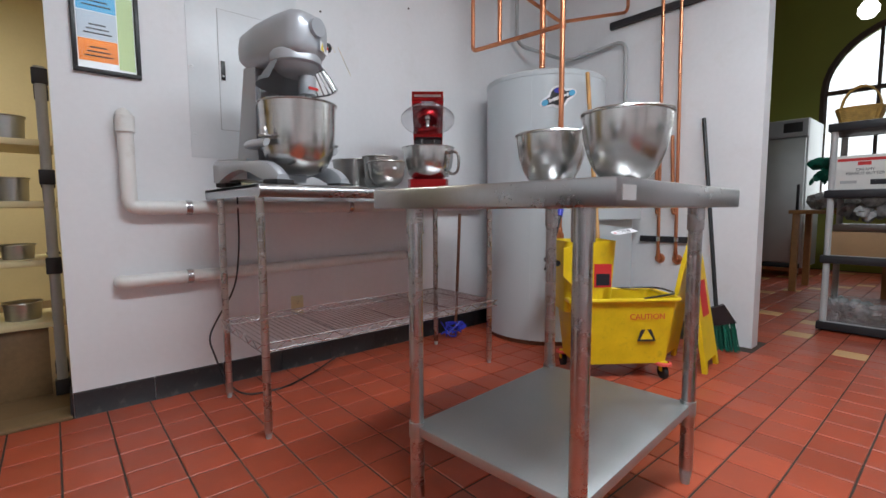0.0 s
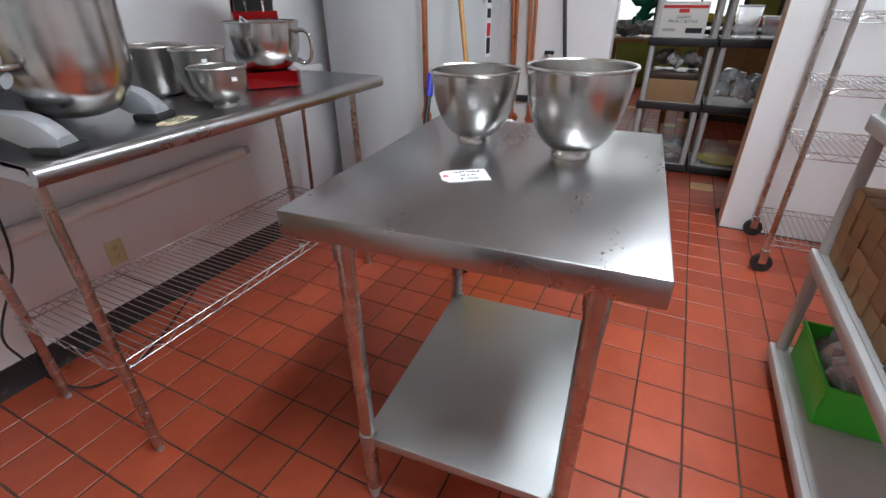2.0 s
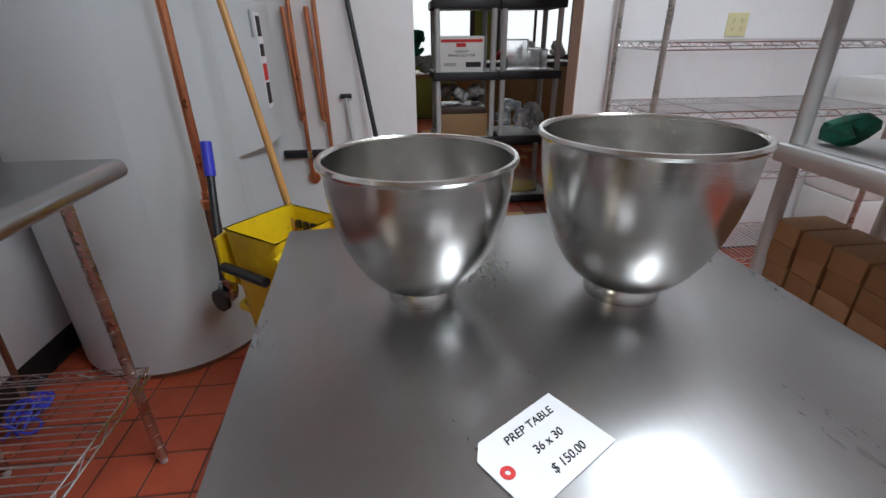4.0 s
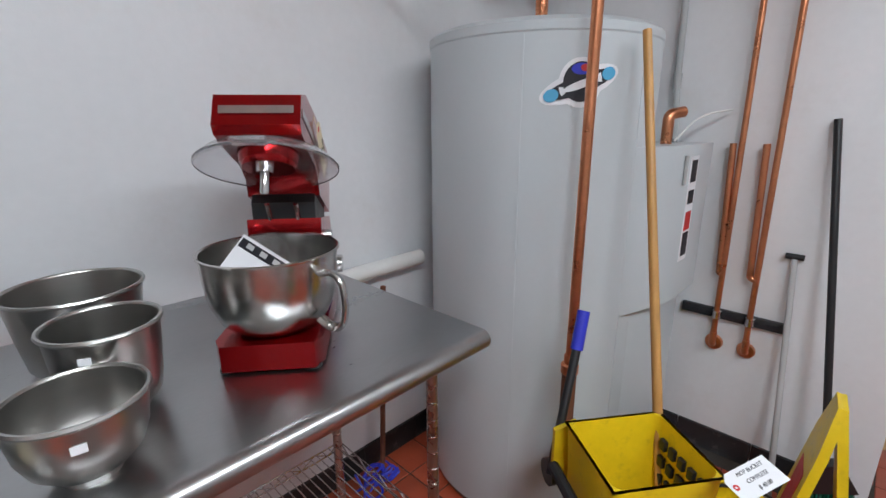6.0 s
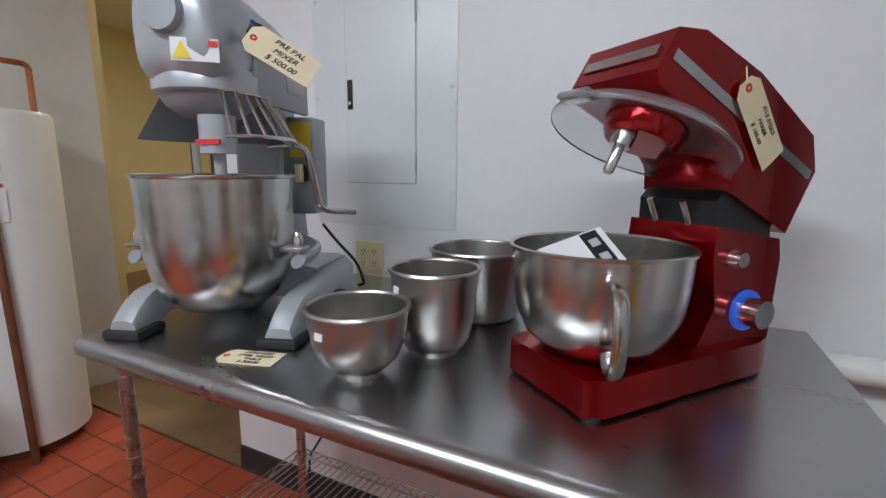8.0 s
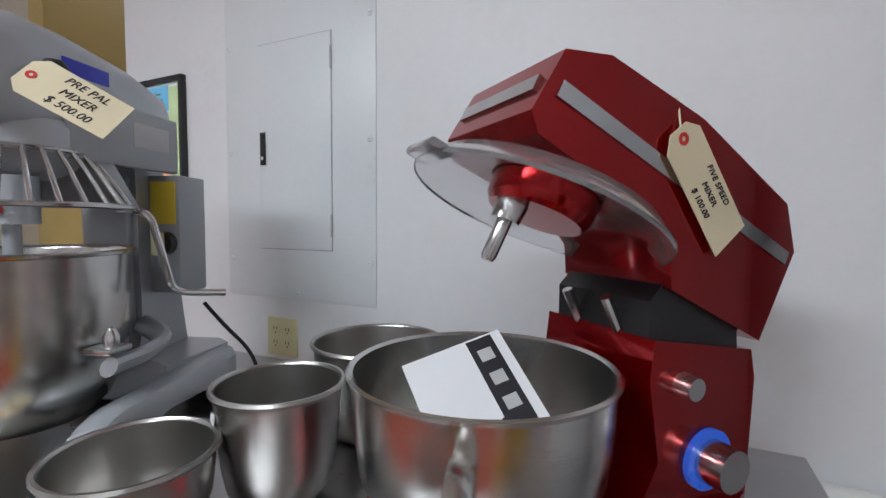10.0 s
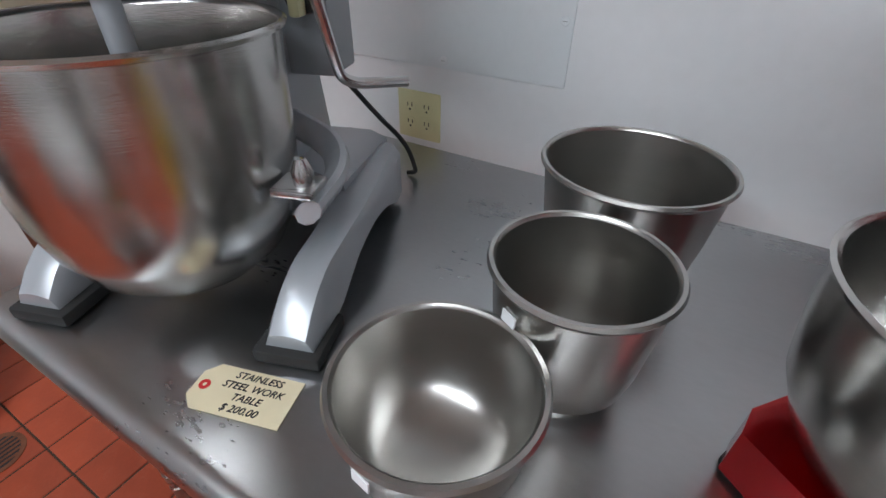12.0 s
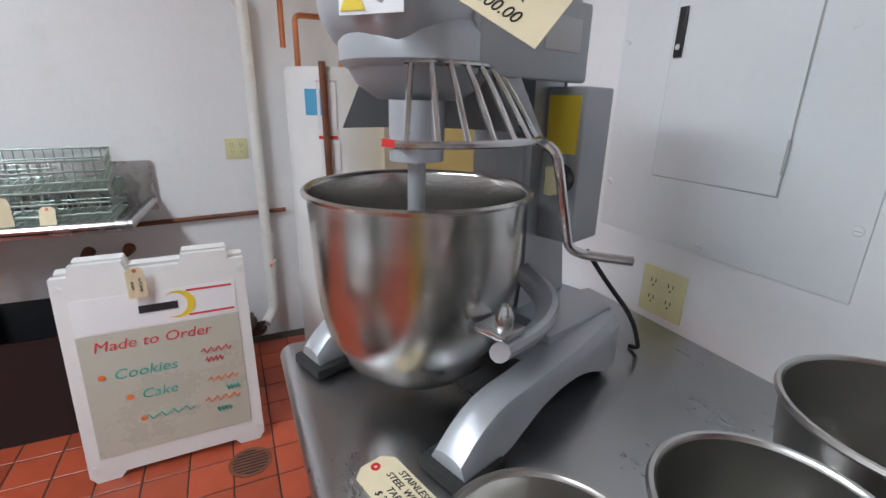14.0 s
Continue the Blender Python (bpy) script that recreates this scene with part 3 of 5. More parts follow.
part("switch_box", box(B(), 0.058, 0.215, 0.24, 0.13, 0.3, 0.485, 0.005), GREYBOX, mx)
part("warning_label", box(B(), 0.068, 0.2125, 0.385, 0.122, 0.215, 0.472), YLABEL, mx, "yellow printed warning label")
part("dial", cyl(B(), (0.1, 0.215, 0.345), (0.1, 0.2, 0.345), 0.024, 0.022, 24), BLACKP, mx)
part("dial_grip", box(B(), 0.092, 0.178, 0.322, 0.108, 0.201, 0.368, 0.004), IVORY, mx)
part("crank_handle", tube(B(), bend([(0.04, 0.16, 0.41), (0.13, 0.1, 0.412), (0.16, 0.1, 0.4), (0.175, 0.13, 0.265), (0.19, 0.145, 0.255), (0.245, 0.188, 0.25)], 0.02), 0.007, 10), CHROME, mx, "bent chrome crank handle")
part("gear_lever", tube(B(), [(0.08, -0.03, 0.595), (0.128, -0.045, 0.605)], 0.006, 8), CHROME, mx)
part("lever_knob", lathe(B(), [(0, -0.02), (0.012, -0.017), (0.019, -0.004), (0.019, 0.006), (0.012, 0.018), (0, 0.021)], 20, pose(0.136, -0.048, 0.606)), BLACKP, mx, "black ball knob")
lab = rot(box(B(), -0.04, -0.0015, -0.02, 0.04, 0, 0.02), pose(0.05, -0.112, 0.566, 0, 0, 22))
part("caution_label", lab, WPAPER, mx, "white label with a yellow triangle")
part("triangle_mark", rot(prism(B(), [(-0.038, -0.016), (-0.006, -0.016), (-0.022, 0.015)], "y", -0.003, -0.0016), pose(0.05, -0.112, 0.566, 0, 0, 22)), YLABEL, mx)
part("red_bar_mark", rot(box(B(), 0.0, -0.003, 0.006, 0.038, -0.0016, 0.017), pose(0.05, -0.112, 0.566, 0, 0, 22)), REDP, mx)
part("maker_badge", box(B(), 0.094, 0.0, 0.625, 0.1015, 0.085, 0.65, 0.001), BLUEP, mx)
part("data_plate", box(B(), 0.1062, 0.13, 0.53, 0.1076, 0.22, 0.575, 0.0005), LGREY, mx)
part("power_cord", tube(B(), bend([(0.1, 0.33, 0.2), (0.14, 0.35, 0.14), (0.19, 0.37, 0.08), (0.2, 0.395, 0.01), (0.18, 0.4, 0.0045)], 0.05), 0.0045, 8), BLACKP, mx)
m = MX @ pose(0.2, -0.085, 0.56, 62, 30, 20)
tag_thing(m, ["PRE PAL", "MIXER", "$ 500.00"], "manila price tag hanging from the mixer lever", length=0.13, width=0.065, ink=0.0165)
solo("tag_string", tube(B(), [MX @ Vector(p) for p in ((0.136, -0.05, 0.62), (0.148, -0.07, 0.605), (0.153, -0.077, 0.585))], 0.0012, 5), PAPER, "thin string of the price tag", "string")
tag_thing(pose(0.975, -0.73, TZ + 0.0015, 0, 0, 16), ["STAINLESS", "STEEL WORK", "TABLE", "$ 200.00"], "manila price tag lying on the steel table", ink=0.0125)

# ---- nested small bowls ----
mixing_bowl("mixing_bowl", 1.197, -0.685, TZ, [(0.038, 0), (0.038, 0.01), (0.053, 0.019), (0.071, 0.038), (0.081, 0.064), (0.0855, 0.098), (0.087, 0.124)], "small round stainless mixing bowl with a price sticker", BOWLD, "bowls on the work table")
mixing_bowl("mixing_bowl", 1.263, -0.526, TZ, [(0.05, 0), (0.051, 0.01), (0.06, 0.014), (0.071, 0.03), (0.077, 0.06), (0.082, 0.11), (0.086, 0.166)], "tall tapered stainless bain-marie pot", BOWLD, "bowls on the work table")
mixing_bowl("mixing_bowl", 1.26, -0.277, TZ, [(0.08, 0), (0.092, 0.004), (0.1, 0.016), (0.11, 0.08), (0.117, 0.14), (0.12, 0.168)], "wide tall stainless pot standing by the wall", BOWLD, "bowls on the work table")
solo("price_sticker", box(B(), -0.009, -0.0008, -0.006, 0.009, 0.0008, 0.006), WPAPER, "small white price sticker on a bowl", "sticker", pose(1.183, -0.7705, TZ + 0.092, -3, 0, -9))
solo("price_sticker", box(B(), -0.009, -0.0008, -0.006, 0.009, 0.0008, 0.006), WPAPER, "small white price sticker on a bowl", "sticker", pose(1.222, -0.6015, TZ + 0.135, -5, 0, -28))

# ---- red stand mixer ----
ang = -129.0
RM = pose(1.621, -0.47, TZ, 0, 0, ang) @ Matrix.Diagonal((1.1, 1.1, 1.03, 1))
rm = thing("stand_mixer", RM, "candy red stand mixer with its head tilted up", "stand mixer")
# local x points to its front, y to its left
part("base", prism(B(), [(-0.22, -0.08), (-0.18, -0.093), (0.14, -0.099), (0.168, -0.085), (0.168, 0.085), (0.14, 0.099), (-0.18, 0.093), (-0.22, 0.08)], "z", 0.006, 0.062, 0.012, 3), RED, rm)
for x, y in ((-0.15, -0.07), (-0.15, 0.07), (0.15, -0.08), (0.15, 0.08)):
    part("foot", cyl(B(), (x, y, 0), (x, y, 0.008), 0.014, seg=12), RUBBER, rm)
part("column", prism(B(), [(-0.22, 0.05), (-0.228, 0.2), (-0.22, 0.235), (-0.07, 0.262), (-0.065, 0.22), (-0.08, 0.13), (-0.05, 0.075), (-0.02, 0.055)], "y", -0.08, 0.08, 0.014, 3), RED, rm, "red column curving into the base")
part("hinge", prism(B(), [(-0.215, 0.228), (-0.21, 0.275), (-0.1, 0.325), (-0.075, 0.3), (-0.075, 0.255)], "y", -0.068, 0.068, 0.006), BLACKP, rm, "black plastic hinge block")
for y in (-0.03, 0.03):
    part("hinge_bolt", cyl(B(), (-0.08, y, 0.25), (-0.055, y, 0.3), 0.006, seg=10), CHROME, rm)
T = pose(-0.232, 0, 0.245) @ pose(0, 0, 0, 0, -26, 0)
hd = part("head", rot(prism(B(), [(-0.005, 0.0), (-0.012, 0.12), (0.03, 0.165), (0.2, 0.178), (0.33, 0.165), (0.375, 0.14), (0.38, 0.075), (0.365, 0.06), (0.215, 0.055), (0.175, 0.035), (0.155, 0.0)], "y", -0.078, 0.078, 0.014, 3), T), RED, rm, "candy red tilted motor head")
band = B()
for s in (-1, 1):
    box(band, 0.0, s * 0.0785 - 0.0015, 0.098, 0.365, s * 0.0785 + 0.0015, 0.114)
box(band, 0.3775, -0.066, 0.098, 0.3815, 0.066, 0.114)
part("chrome_band", rot(band, T), CHROME, hd, "chrome trim band")
hub = part("planetary_hub", rot(lathe(B(), [(0, 0.02), (0.05, 0.02), (0.056, 0.03), (0.058, 0.06), (0, 0.06)], 40, pose(0.285, 0, 0)), T), RED, rm)
part("beater_shaft", rot(lathe(B(), [(0, -0.045), (0.006, -0.045), (0.008, -0.04), (0.008, 0.0), (0.015, 0.0), (0.017, 0.02), (0, 0.02)], 20, pose(0.315, 0, 0)), T), CHROME, hub)
shield = B()
lathe(shield, [(0.06, 0.052), (0.075, 0.05), (0.115, 0.04), (0.132, 0.024), (0.135, 0.02), (0.136, 0.024), (0.118, 0.0435), (0.076, 0.054), (0.06, 0.056)], 48, pose(0.285, 0, 0))
box(shield, 0.405, -0.03, 0.02, 0.43, 0.03, 0.03, 0.003)
part("splash_shield", rot(shield, T), CLEARP, rm, "clear plastic splash shield", smooth=0.9)
bprof = [(0.05, 0.0), (0.05, 0.01), (0.075, 0.016), (0.103, 0.042), (0.119, 0.08), (0.125, 0.125), (0.127, 0.178)]
rb = part("bowl", lathe(B(), [(0, 0.004)] + bprof + [(0.131, 0.178), (0.132, 0.182), (0.129, 0.184), (0.125, 0.181)] + [(r - 0.002, z + 0.002) for r, z in bprof[::-1] if z > 0.012] + [(0, 0.018)], 64, pose(0.075, 0, 0.05)), BOWL, rm, "polished steel mixer bowl", smooth=0.9)
hdl = [(0.075 + math.cos(a) * r, math.sin(a) * r, z) for a in (math.radians(55),) for r, z in ((0.122, 0.195), (0.15, 0.205), (0.176, 0.19), (0.182, 0.14), (0.172, 0.095), (0.145, 0.085), (0.117, 0.1))]
part("handle", tube(B(), bend(hdl, 0.02), 0.011, 12, flat=0.6), BOWL, rb, "steel strap handle")
part("knob_ring", lathe(B(), [(0, 0), (0.034, 0), (0.034, 0.006), (0, 0.006)], 36, pose(-0.15, 0.08, 0.12, -90)), BLUELED, rm, "blue lit ring round the speed knob")
part("speed_knob", cyl(B(), (-0.15, 0.084, 0.12), (-0.15, 0.112, 0.12), 0.025, 0.023, 32), CHROME, rm)
part("lock_button", cyl(B(), (-0.11, 0.08, 0.21), (-0.11, 0.097, 0.21), 0.014, 0.012, 24), CHROME, rm)
ln = Vector((0.3, -0.62, 0.72)).normalized()
lx = Vector((0.9, 0.436, 0)).normalized()
lx = (lx - ln * lx.dot(ln)).normalized()
ly = ln.cross(lx)
LM = Matrix.Translation((1.565, -0.52, TZ + 0.183)) @ Matrix((lx, ly, ln)).transposed().to_4x4() @ pose(0, 0, 0, 0, 0, 24)
lf = solo("instruction_leaflet", box(B(), -0.065, -0.085, 0, 0.065, 0.085, 0.003), WPAPER, "white instruction leaflet lying in the mixer bowl", "leaflet", LM)
part("printed_block", box(B(), 0.018, -0.06, 0.0035, 0.052, 0.082, 0.0042), INK, lf, "black printed strip")
for k in range(3):
    part("printed_square", box(B(), 0.026, 0.05 - 0.032 * k, 0.0045, 0.044, 0.066 - 0.032 * k, 0.005), LGREY, lf)
wk = thing("wire_whisk", LM @ pose(-0.01, -0.05, 0.03, 70, 0, -60), "steel wire whisk lying in the mixer bowl", "whisk")
bm = B()
for k in range(5):
    a = math.pi * k / 5
    tube(bm, [(0.035 * math.sin(t) * math.cos(a), 0.035 * math.sin(t) * math.sin(a), 0.09 * (1 - math.cos(t)) / 2) for t in [2 * math.pi * q / 24 for q in range(24)]], 0.0012, 5, True)
part("wires", bm, CHROME, wk)
part("ferrule", cyl(B(), (0, 0, -0.03), (0, 0, 0.006), 0.012, seg=16), BLACKP, wk)
tag_thing(RM @ pose(-0.125, 0.085, 0.42, 90, 52, 180), ["FIVE SPEED", "MIXER", "$ 100.00"], "manila price tag hanging on the red mixer", length=0.14, width=0.052, ink=0.0105)
solo("tag_string", tube(B(), [RM @ Vector(p) for p in ((-0.1, 0.0, 0.535), (-0.095, 0.075, 0.51), (-0.09, 0.086, 0.46))], 0.0012, 5), PAPER, "thin string of the price tag", "string")

# ---- wall fittings behind the table ----
pn = thing("breaker_panel", pose(0, 0, 0), "white painted breaker panel flush in the wall", "breaker panel")
part("cover_plate", box(B(), 0.515, -0.004, 1.165, 1.068, 0.002, 2.06, 0.0015), PANELP, pn)
door = part("door", box(B(), 0.657, -0.0075, 1.312, 0.925, -0.0045, 1.9, 0.001), PANELP, pn, "painted panel door")
part("door_gap", box(B(), 0.6545, -0.0046, 1.3095, 0.9275, -0.0041, 1.9025), GREYPL, pn)
part("latch", box(B(), 0.664, -0.0115, 1.555, 0.684, -0.0078, 1.65, 0.001), BLACKP, door, "black latch")
part("latch_eye", cyl(B(), (0.674, -0.0135, 1.575), (0.674, -0.0116, 1.575), 0.006, seg=12), CHROME, door)
for z in (1.38, 1.83):
    part("hinge", cyl(B(), (0.926, -0.008, z - 0.03), (0.926, -0.008, z + 0.03), 0.003, seg=8), GREYPL, door)
for x, z in ((1.052, 1.282), (1.05, 1.606), (1.05, 1.923), (0.532, 1.276), (0.532, 1.6), (0.532, 1.912), (0.8, 1.182)):
    s = part("screw", lathe(B(), [(0, 0.003), (0.007, 0.002), (0.009, 0)], 14, pose(x, -0.004, z, 90)), PANELP, pn)
    part("slot", box(B(), x - 0.005, -0.0075, z - 0.0007, x + 0.005, -0.0068, z + 0.0007), GREYPL, s)


def outlet(m, label, gangs=2):
    o = thing("wall_outlet", m, label, "outlet")
    w = 0.0575 if gangs == 2 else 0.036
    part("plate", box(B(), -w, -0.007, -0.057, w, 0, 0.057, 0.003), IVORY, o)
    for gx in ([-0.023, 0.023] if gangs == 2 else [0]):
        for gz in (-0.02, 0.02):
            r = part("receptacle", cyl(B(), (gx, -0.0085, gz), (gx, -0.006, gz), 0.016, seg=20), IVORY, o)
            for sx in (-0.006, 0.006):
                part("slot", box(B(), gx + sx - 0.001, -0.0092, gz, gx + sx + 0.001, -0.0084, gz + 0.009), INK, r)
            part("earth_hole", cyl(B(), (gx, -0.0092, gz - 0.007), (gx, -0.0084, gz - 0.007), 0.0025, seg=8), INK, r)
    return o


outlet(pose(0.735, 0, 1.05), "ivory four-socket wall outlet above the steel table")
outlet(pose(1.02, 0, 0.355), "ivory wall outlet low on the white wall", 1)
pf = thing("picture_frame", pose(0.203, 0, 1.68), "black framed permits with coloured papers on the wall", "picture frame")
bm = B()
W, H, e = 0.122, 0.185, 0.018
for a in ((-W, -H, W, -H + e), (-W, H - e, W, H), (-W, -H + e, -W + e, H - e), (W - e, -H + e, W, H - e)):
    box(bm, a[0], -0.02, a[1], a[2], 0, a[3], 0.003)
part("frame", bm, BLACKP, pf)
part("mat_board", box(B(), -W + e, -0.006, -H + e, W - e, -0.001, H - e), WPAPER, pf)
for z0, z1, mt in ((0.075, 0.16, BLUEPAPER), (-0.04, 0.072, GREYPAPER), (-0.135, -0.043, ORANGEPAPER)):
    pp = part("paper", box(B(), -0.1, -0.0075, z0, 0.038, -0.0062, z1), mt, pf)
    for k in range(3):
        part("print_line", box(B(), -0.08 + 0.01 * k, -0.0081, z0 + 0.02 + 0.018 * k, 0.02 - 0.01 * k, -0.0076, z0 + 0.026 + 0.018 * k), INK, pp)
part("green_paper", box(B(), 0.041, -0.0075, -0.155, 0.1, -0.0062, 0.155), GREENPAPER, pf)
part("glass", box(B(), -W + e, -0.0125, -H + e, W - e, -0.0115, H - e), GLASS, pf, smooth=0).visible_shadow = False

pipes = thing("drain_pipe", pose(0, 0, 0), "white painted drain pipes with metal clamps on the wall", "pipe")
part("upper_pipe", tube(B(), bend([(0.245, 0.0, 1.33), (0.245, -0.04, 1.32), (0.245, -0.045, 0.93), (0.28, -0.045, 0.916), (2.46, -0.045, 0.93)], 0.07), 0.032, 16), PVC, pipes)
part("pipe_coupling", cyl(B(), (0.245, -0.044, 1.25), (0.245, -0.044, 1.32), 0.038, seg=18), PVC, pipes)
part("lower_pipe", tube(B(), bend([(0.2, 0.0, 0.582), (0.2, -0.045, 0.582), (0.25, -0.045, 0.582), (1.75, -0.045, 0.605)], 0.04), 0.03, 16), PVC, pipes)
part("pipe_end_valve", cyl(B(), (1.75, -0.045, 0.605), (1.79, -0.045, 0.605), 0.02, seg=14), GREYPL, pipes)
for x, z in ((0.48, 0.917), (0.47, 0.585), (1.35, 0.921)):
    part("clamp", cyl(B(), (x - 0.013, -0.045, z), (x + 0.013, -0.045, z), 0.0345, seg=20), CHROME, pipes, "shiny pipe clamp")
solo("extension_cord", tube(B(), bend([(0.7, -0.06, 0.99), (0.69, -0.1, 0.75), (0.66, -0.12, 0.52), (0.56, -0.1, 0.35), (0.52, -0.12, 0.28), (0.57, -0.16, 0.08), (0.62, -0.26, 0.008), (0.8, -0.3, 0.006), (1.0, -0.2, 0.006), (1.25, -0.1, 0.05)], 0.09), 0.0045, 8), BLACKP, "black power cord trailing from the table to the floor", "cord")
for x, z in ((1.214, 2.036), (1.842, 2.224)):
    solo("wall_anchor", cyl(B(), (x, -0.003, z), (x, 0.001, z), 0.006, seg=10), DARKW, "small dark screw anchor set in the wall", "wall anchor", group="wall anchors")

# ---- island table ----
IZ = 0.957
IM = pose(1.135, -1.714, 0, 0, 0, 4.2)
it = thing("prep_table", IM, "square stainless prep table with a solid undershelf", "table")
L, W2 = 0.427, 0.359
bm = B()
box(bm, -L, -W2, IZ - 0.055, L, W2, IZ, 0.005)
part("tabletop", bm, STEELD, it, "scuffed stainless steel top")
part("undershelf", box(B(), -L + 0.06, -W2 + 0.09, 0.24, L - 0.06, W2 - 0.09, 0.27, 0.004), SHELFM, it)
for x in (-1, 1):
    for y in (-1, 1):
        px, py = x * (L - 0.07), y * (W2 - 0.1)
        lg = part("leg", cyl(B(), (px, py, 0.05), (px, py, IZ - 0.055), 0.0205, seg=20), STEEL, it)
        part("foot", lathe(B(), [(0, 0), (0.013, 0), (0.016, 0.02), (0.02, 0.05), (0.02, 0.07)], 18, pose(px, py, 0)), GREYPL, lg)
        part("socket", cyl(B(), (px, py, IZ - 0.125), (px, py, IZ - 0.055), 0.0245, seg=20), STEEL, lg)
        part("shelf_collar", cyl(B(), (px, py, 0.235), (px, py, 0.28), 0.0235, seg=20), SHELFM, lg)
part("maker_label", box(B(), -L + 0.02, -W2 - 0.0015, IZ - 0.042, -L + 0.08, -W2, IZ - 0.014), LGREY, it)
tall = lambda r, h: [(0.052 * r / 0.13, 0), (0.053 * r / 0.13, 0.012), (0.048 * r / 0.13, 0.02)] + [(r * (0.37 + 0.63 * math.sin(math.pi / 2 * t) ** 0.75), 0.022 + (h - 0.022) * t ** 1.35) for t in (0.06, 0.14, 0.25, 0.38, 0.52, 0.66, 0.8, 0.9, 1.0)]
mixing_bowl("mixer_bowl", 1.285, -1.56, IZ, tall(0.117, 0.192), "deep footed stainless mixer bowl on the prep table", BOWL, "bowls on the prep table")
mixing_bowl("mixer_bowl", 1.265, -1.837, IZ, tall(0.125, 0.217), "larger deep footed stainless mixer bowl on the prep table", BOWL, "bowls on the prep table")
tag_thing(pose(1.01, -1.65, IZ + 0.0012, 0, 0, -56), ["PREP TABLE", "36 x 30", "$ 150.00"], "white price tag lying on the prep table", WPAPER, 0.11, 0.075, 0.012)

# ---- water heater corner ----
HX, HY, HR = 2.71, -0.455, 0.41
wh = thing("water_heater", pose(HX, HY, 0), "tall grey commercial water heater with a round jacket", "water heater")
part("jacket", lathe(B(), [(0, 0.03), (HR, 0.03), (HR, 1.745), (HR + 0.003, 1.75), (HR + 0.003, 1.775), (HR - 0.02, 1.79), (0, 1.8)], 72), HEATER, wh, smooth=0.5)
part("plinth", cyl(B(), (0, 0, 0), (0, 0, 0.03), HR - 0.012, seg=64), RUSTY, wh, "rust-stained base ring")
for a in (205, 262):
    part("jacket_seam", box(B(), HR - 0.002, -0.004, 0.04, HR + 0.0015, 0.004, 1.74, m=pose(0, 0, 0, 0, 0, a)), HEATER, wh)
cb = part("control_box", prism(B(), [(-0.13, -0.385), (0.2, -0.487), (0.5, -0.487), (0.5, -0.2), (0.0, -0.2)], "z", 0.83, 1.415, 0.005), HEATER, wh, "grey sheet metal control box")
part("lower_cover", prism(B(), [(-0.1, -0.38), (0.2, -0.44), (0.47, -0.44), (0.47, -0.2), (0.0, -0.2)], "z", 0.05, 0.826, 0.005), HEATER, wh)
part("hinge", cyl(B(), (0.19, -0.49, 1.28), (0.19, -0.49, 1.38), 0.006, seg=10), GREYPL, cb)
for z0, z1, mt in ((1.28, 1.36, INK), (1.2, 1.25, INK), (1.1, 1.17, REDP), (1.0, 1.09, INK)):
    part("printed_label", box(B(), 0.26, -0.49, z0, 0.32, -0.4885, z1), mt, cb)
part("label_sheet", box(B(), 0.245, -0.4882, 0.98, 0.335, -0.4871, 1.375), WPAPER, cb)
def on_jacket(poly, out, a0=-131, zc=1.6):
    """A flat outline wrapped round the jacket, as a thin plate."""
    bm = B()
    def at(x, z, o):
        a = radians(a0) + x / HR
        return bm.verts.new(((HR + o) * math.cos(a), (HR + o) * math.sin(a), zc + z))
    cx, cz = sum(p[0] for p in poly) / len(poly), sum(p[1] for p in poly) / len(poly)
    c, ring, back = at(cx, cz, out), [at(x, z, out) for x, z in poly], [at(x, z, 0.0) for x, z in poly]
    for k in range(len(poly)):
        q = (k + 1) % len(poly)
        bm.faces.new((c, ring[k], ring[q]))
        bm.faces.new((ring[k], back[k], back[q], ring[q]))
    return bm


def oval(cx, cz, rx, rz, turn=0, n=28):
    c, s_ = math.cos(radians(turn)), math.sin(radians(turn))
    return [(cx + rx * math.cos(t) * c - rz * math.sin(t) * s_, cz + rx * math.cos(t) * s_ + rz * math.sin(t) * c) for t in [2 * math.pi * k / n for k in range(n)]]


bdg = part("maker_badge", on_jacket(oval(0, 0, 0.125, 0.042, 20), 0.002), WPAPER, wh, "white badge with black and blue shapes")
for poly, out, mt in ((oval(0, 0.005, 0.065, 0.07), 0.0024, WPAPER), (oval(0, 0.007, 0.052, 0.056), 0.003, INK), (oval(0, 0, 0.108, 0.026, 20), 0.0036, INK), (oval(-0.085, -0.031, 0.022, 0.018, 20), 0.0042, BLUEPAPER), (oval(0.085, 0.031, 0.022, 0.018, 20), 0.0042, BLUEPAPER), (oval(0.0, 0.0, 0.055, 0.011, 20), 0.0042, WPAPER), (oval(0.0, 0.043, 0.03, 0.016), 0.0042, BLUEP), (oval(0.01, 0.046, 0.014, 0.01), 0.0048, REDP)):
    part("badge_print", on_jacket(poly, out), mt, bdg)

cp = thing("copper_pipe", pose(0, 0, 0), "copper supply pipes above and in front of the heater", "pipe")
PX, PY = 2.37, -0.835
part("riser", cyl(B(), (PX, PY, 0.75), (PX, PY, CEIL), 0.0155, seg=16), COPPER, cp, "bright orange copper riser")
part("lower_riser", cyl(B(), (PX, PY, 0.42), (PX, PY, 0.73), 0.023, seg=16), RUSTY, cp)
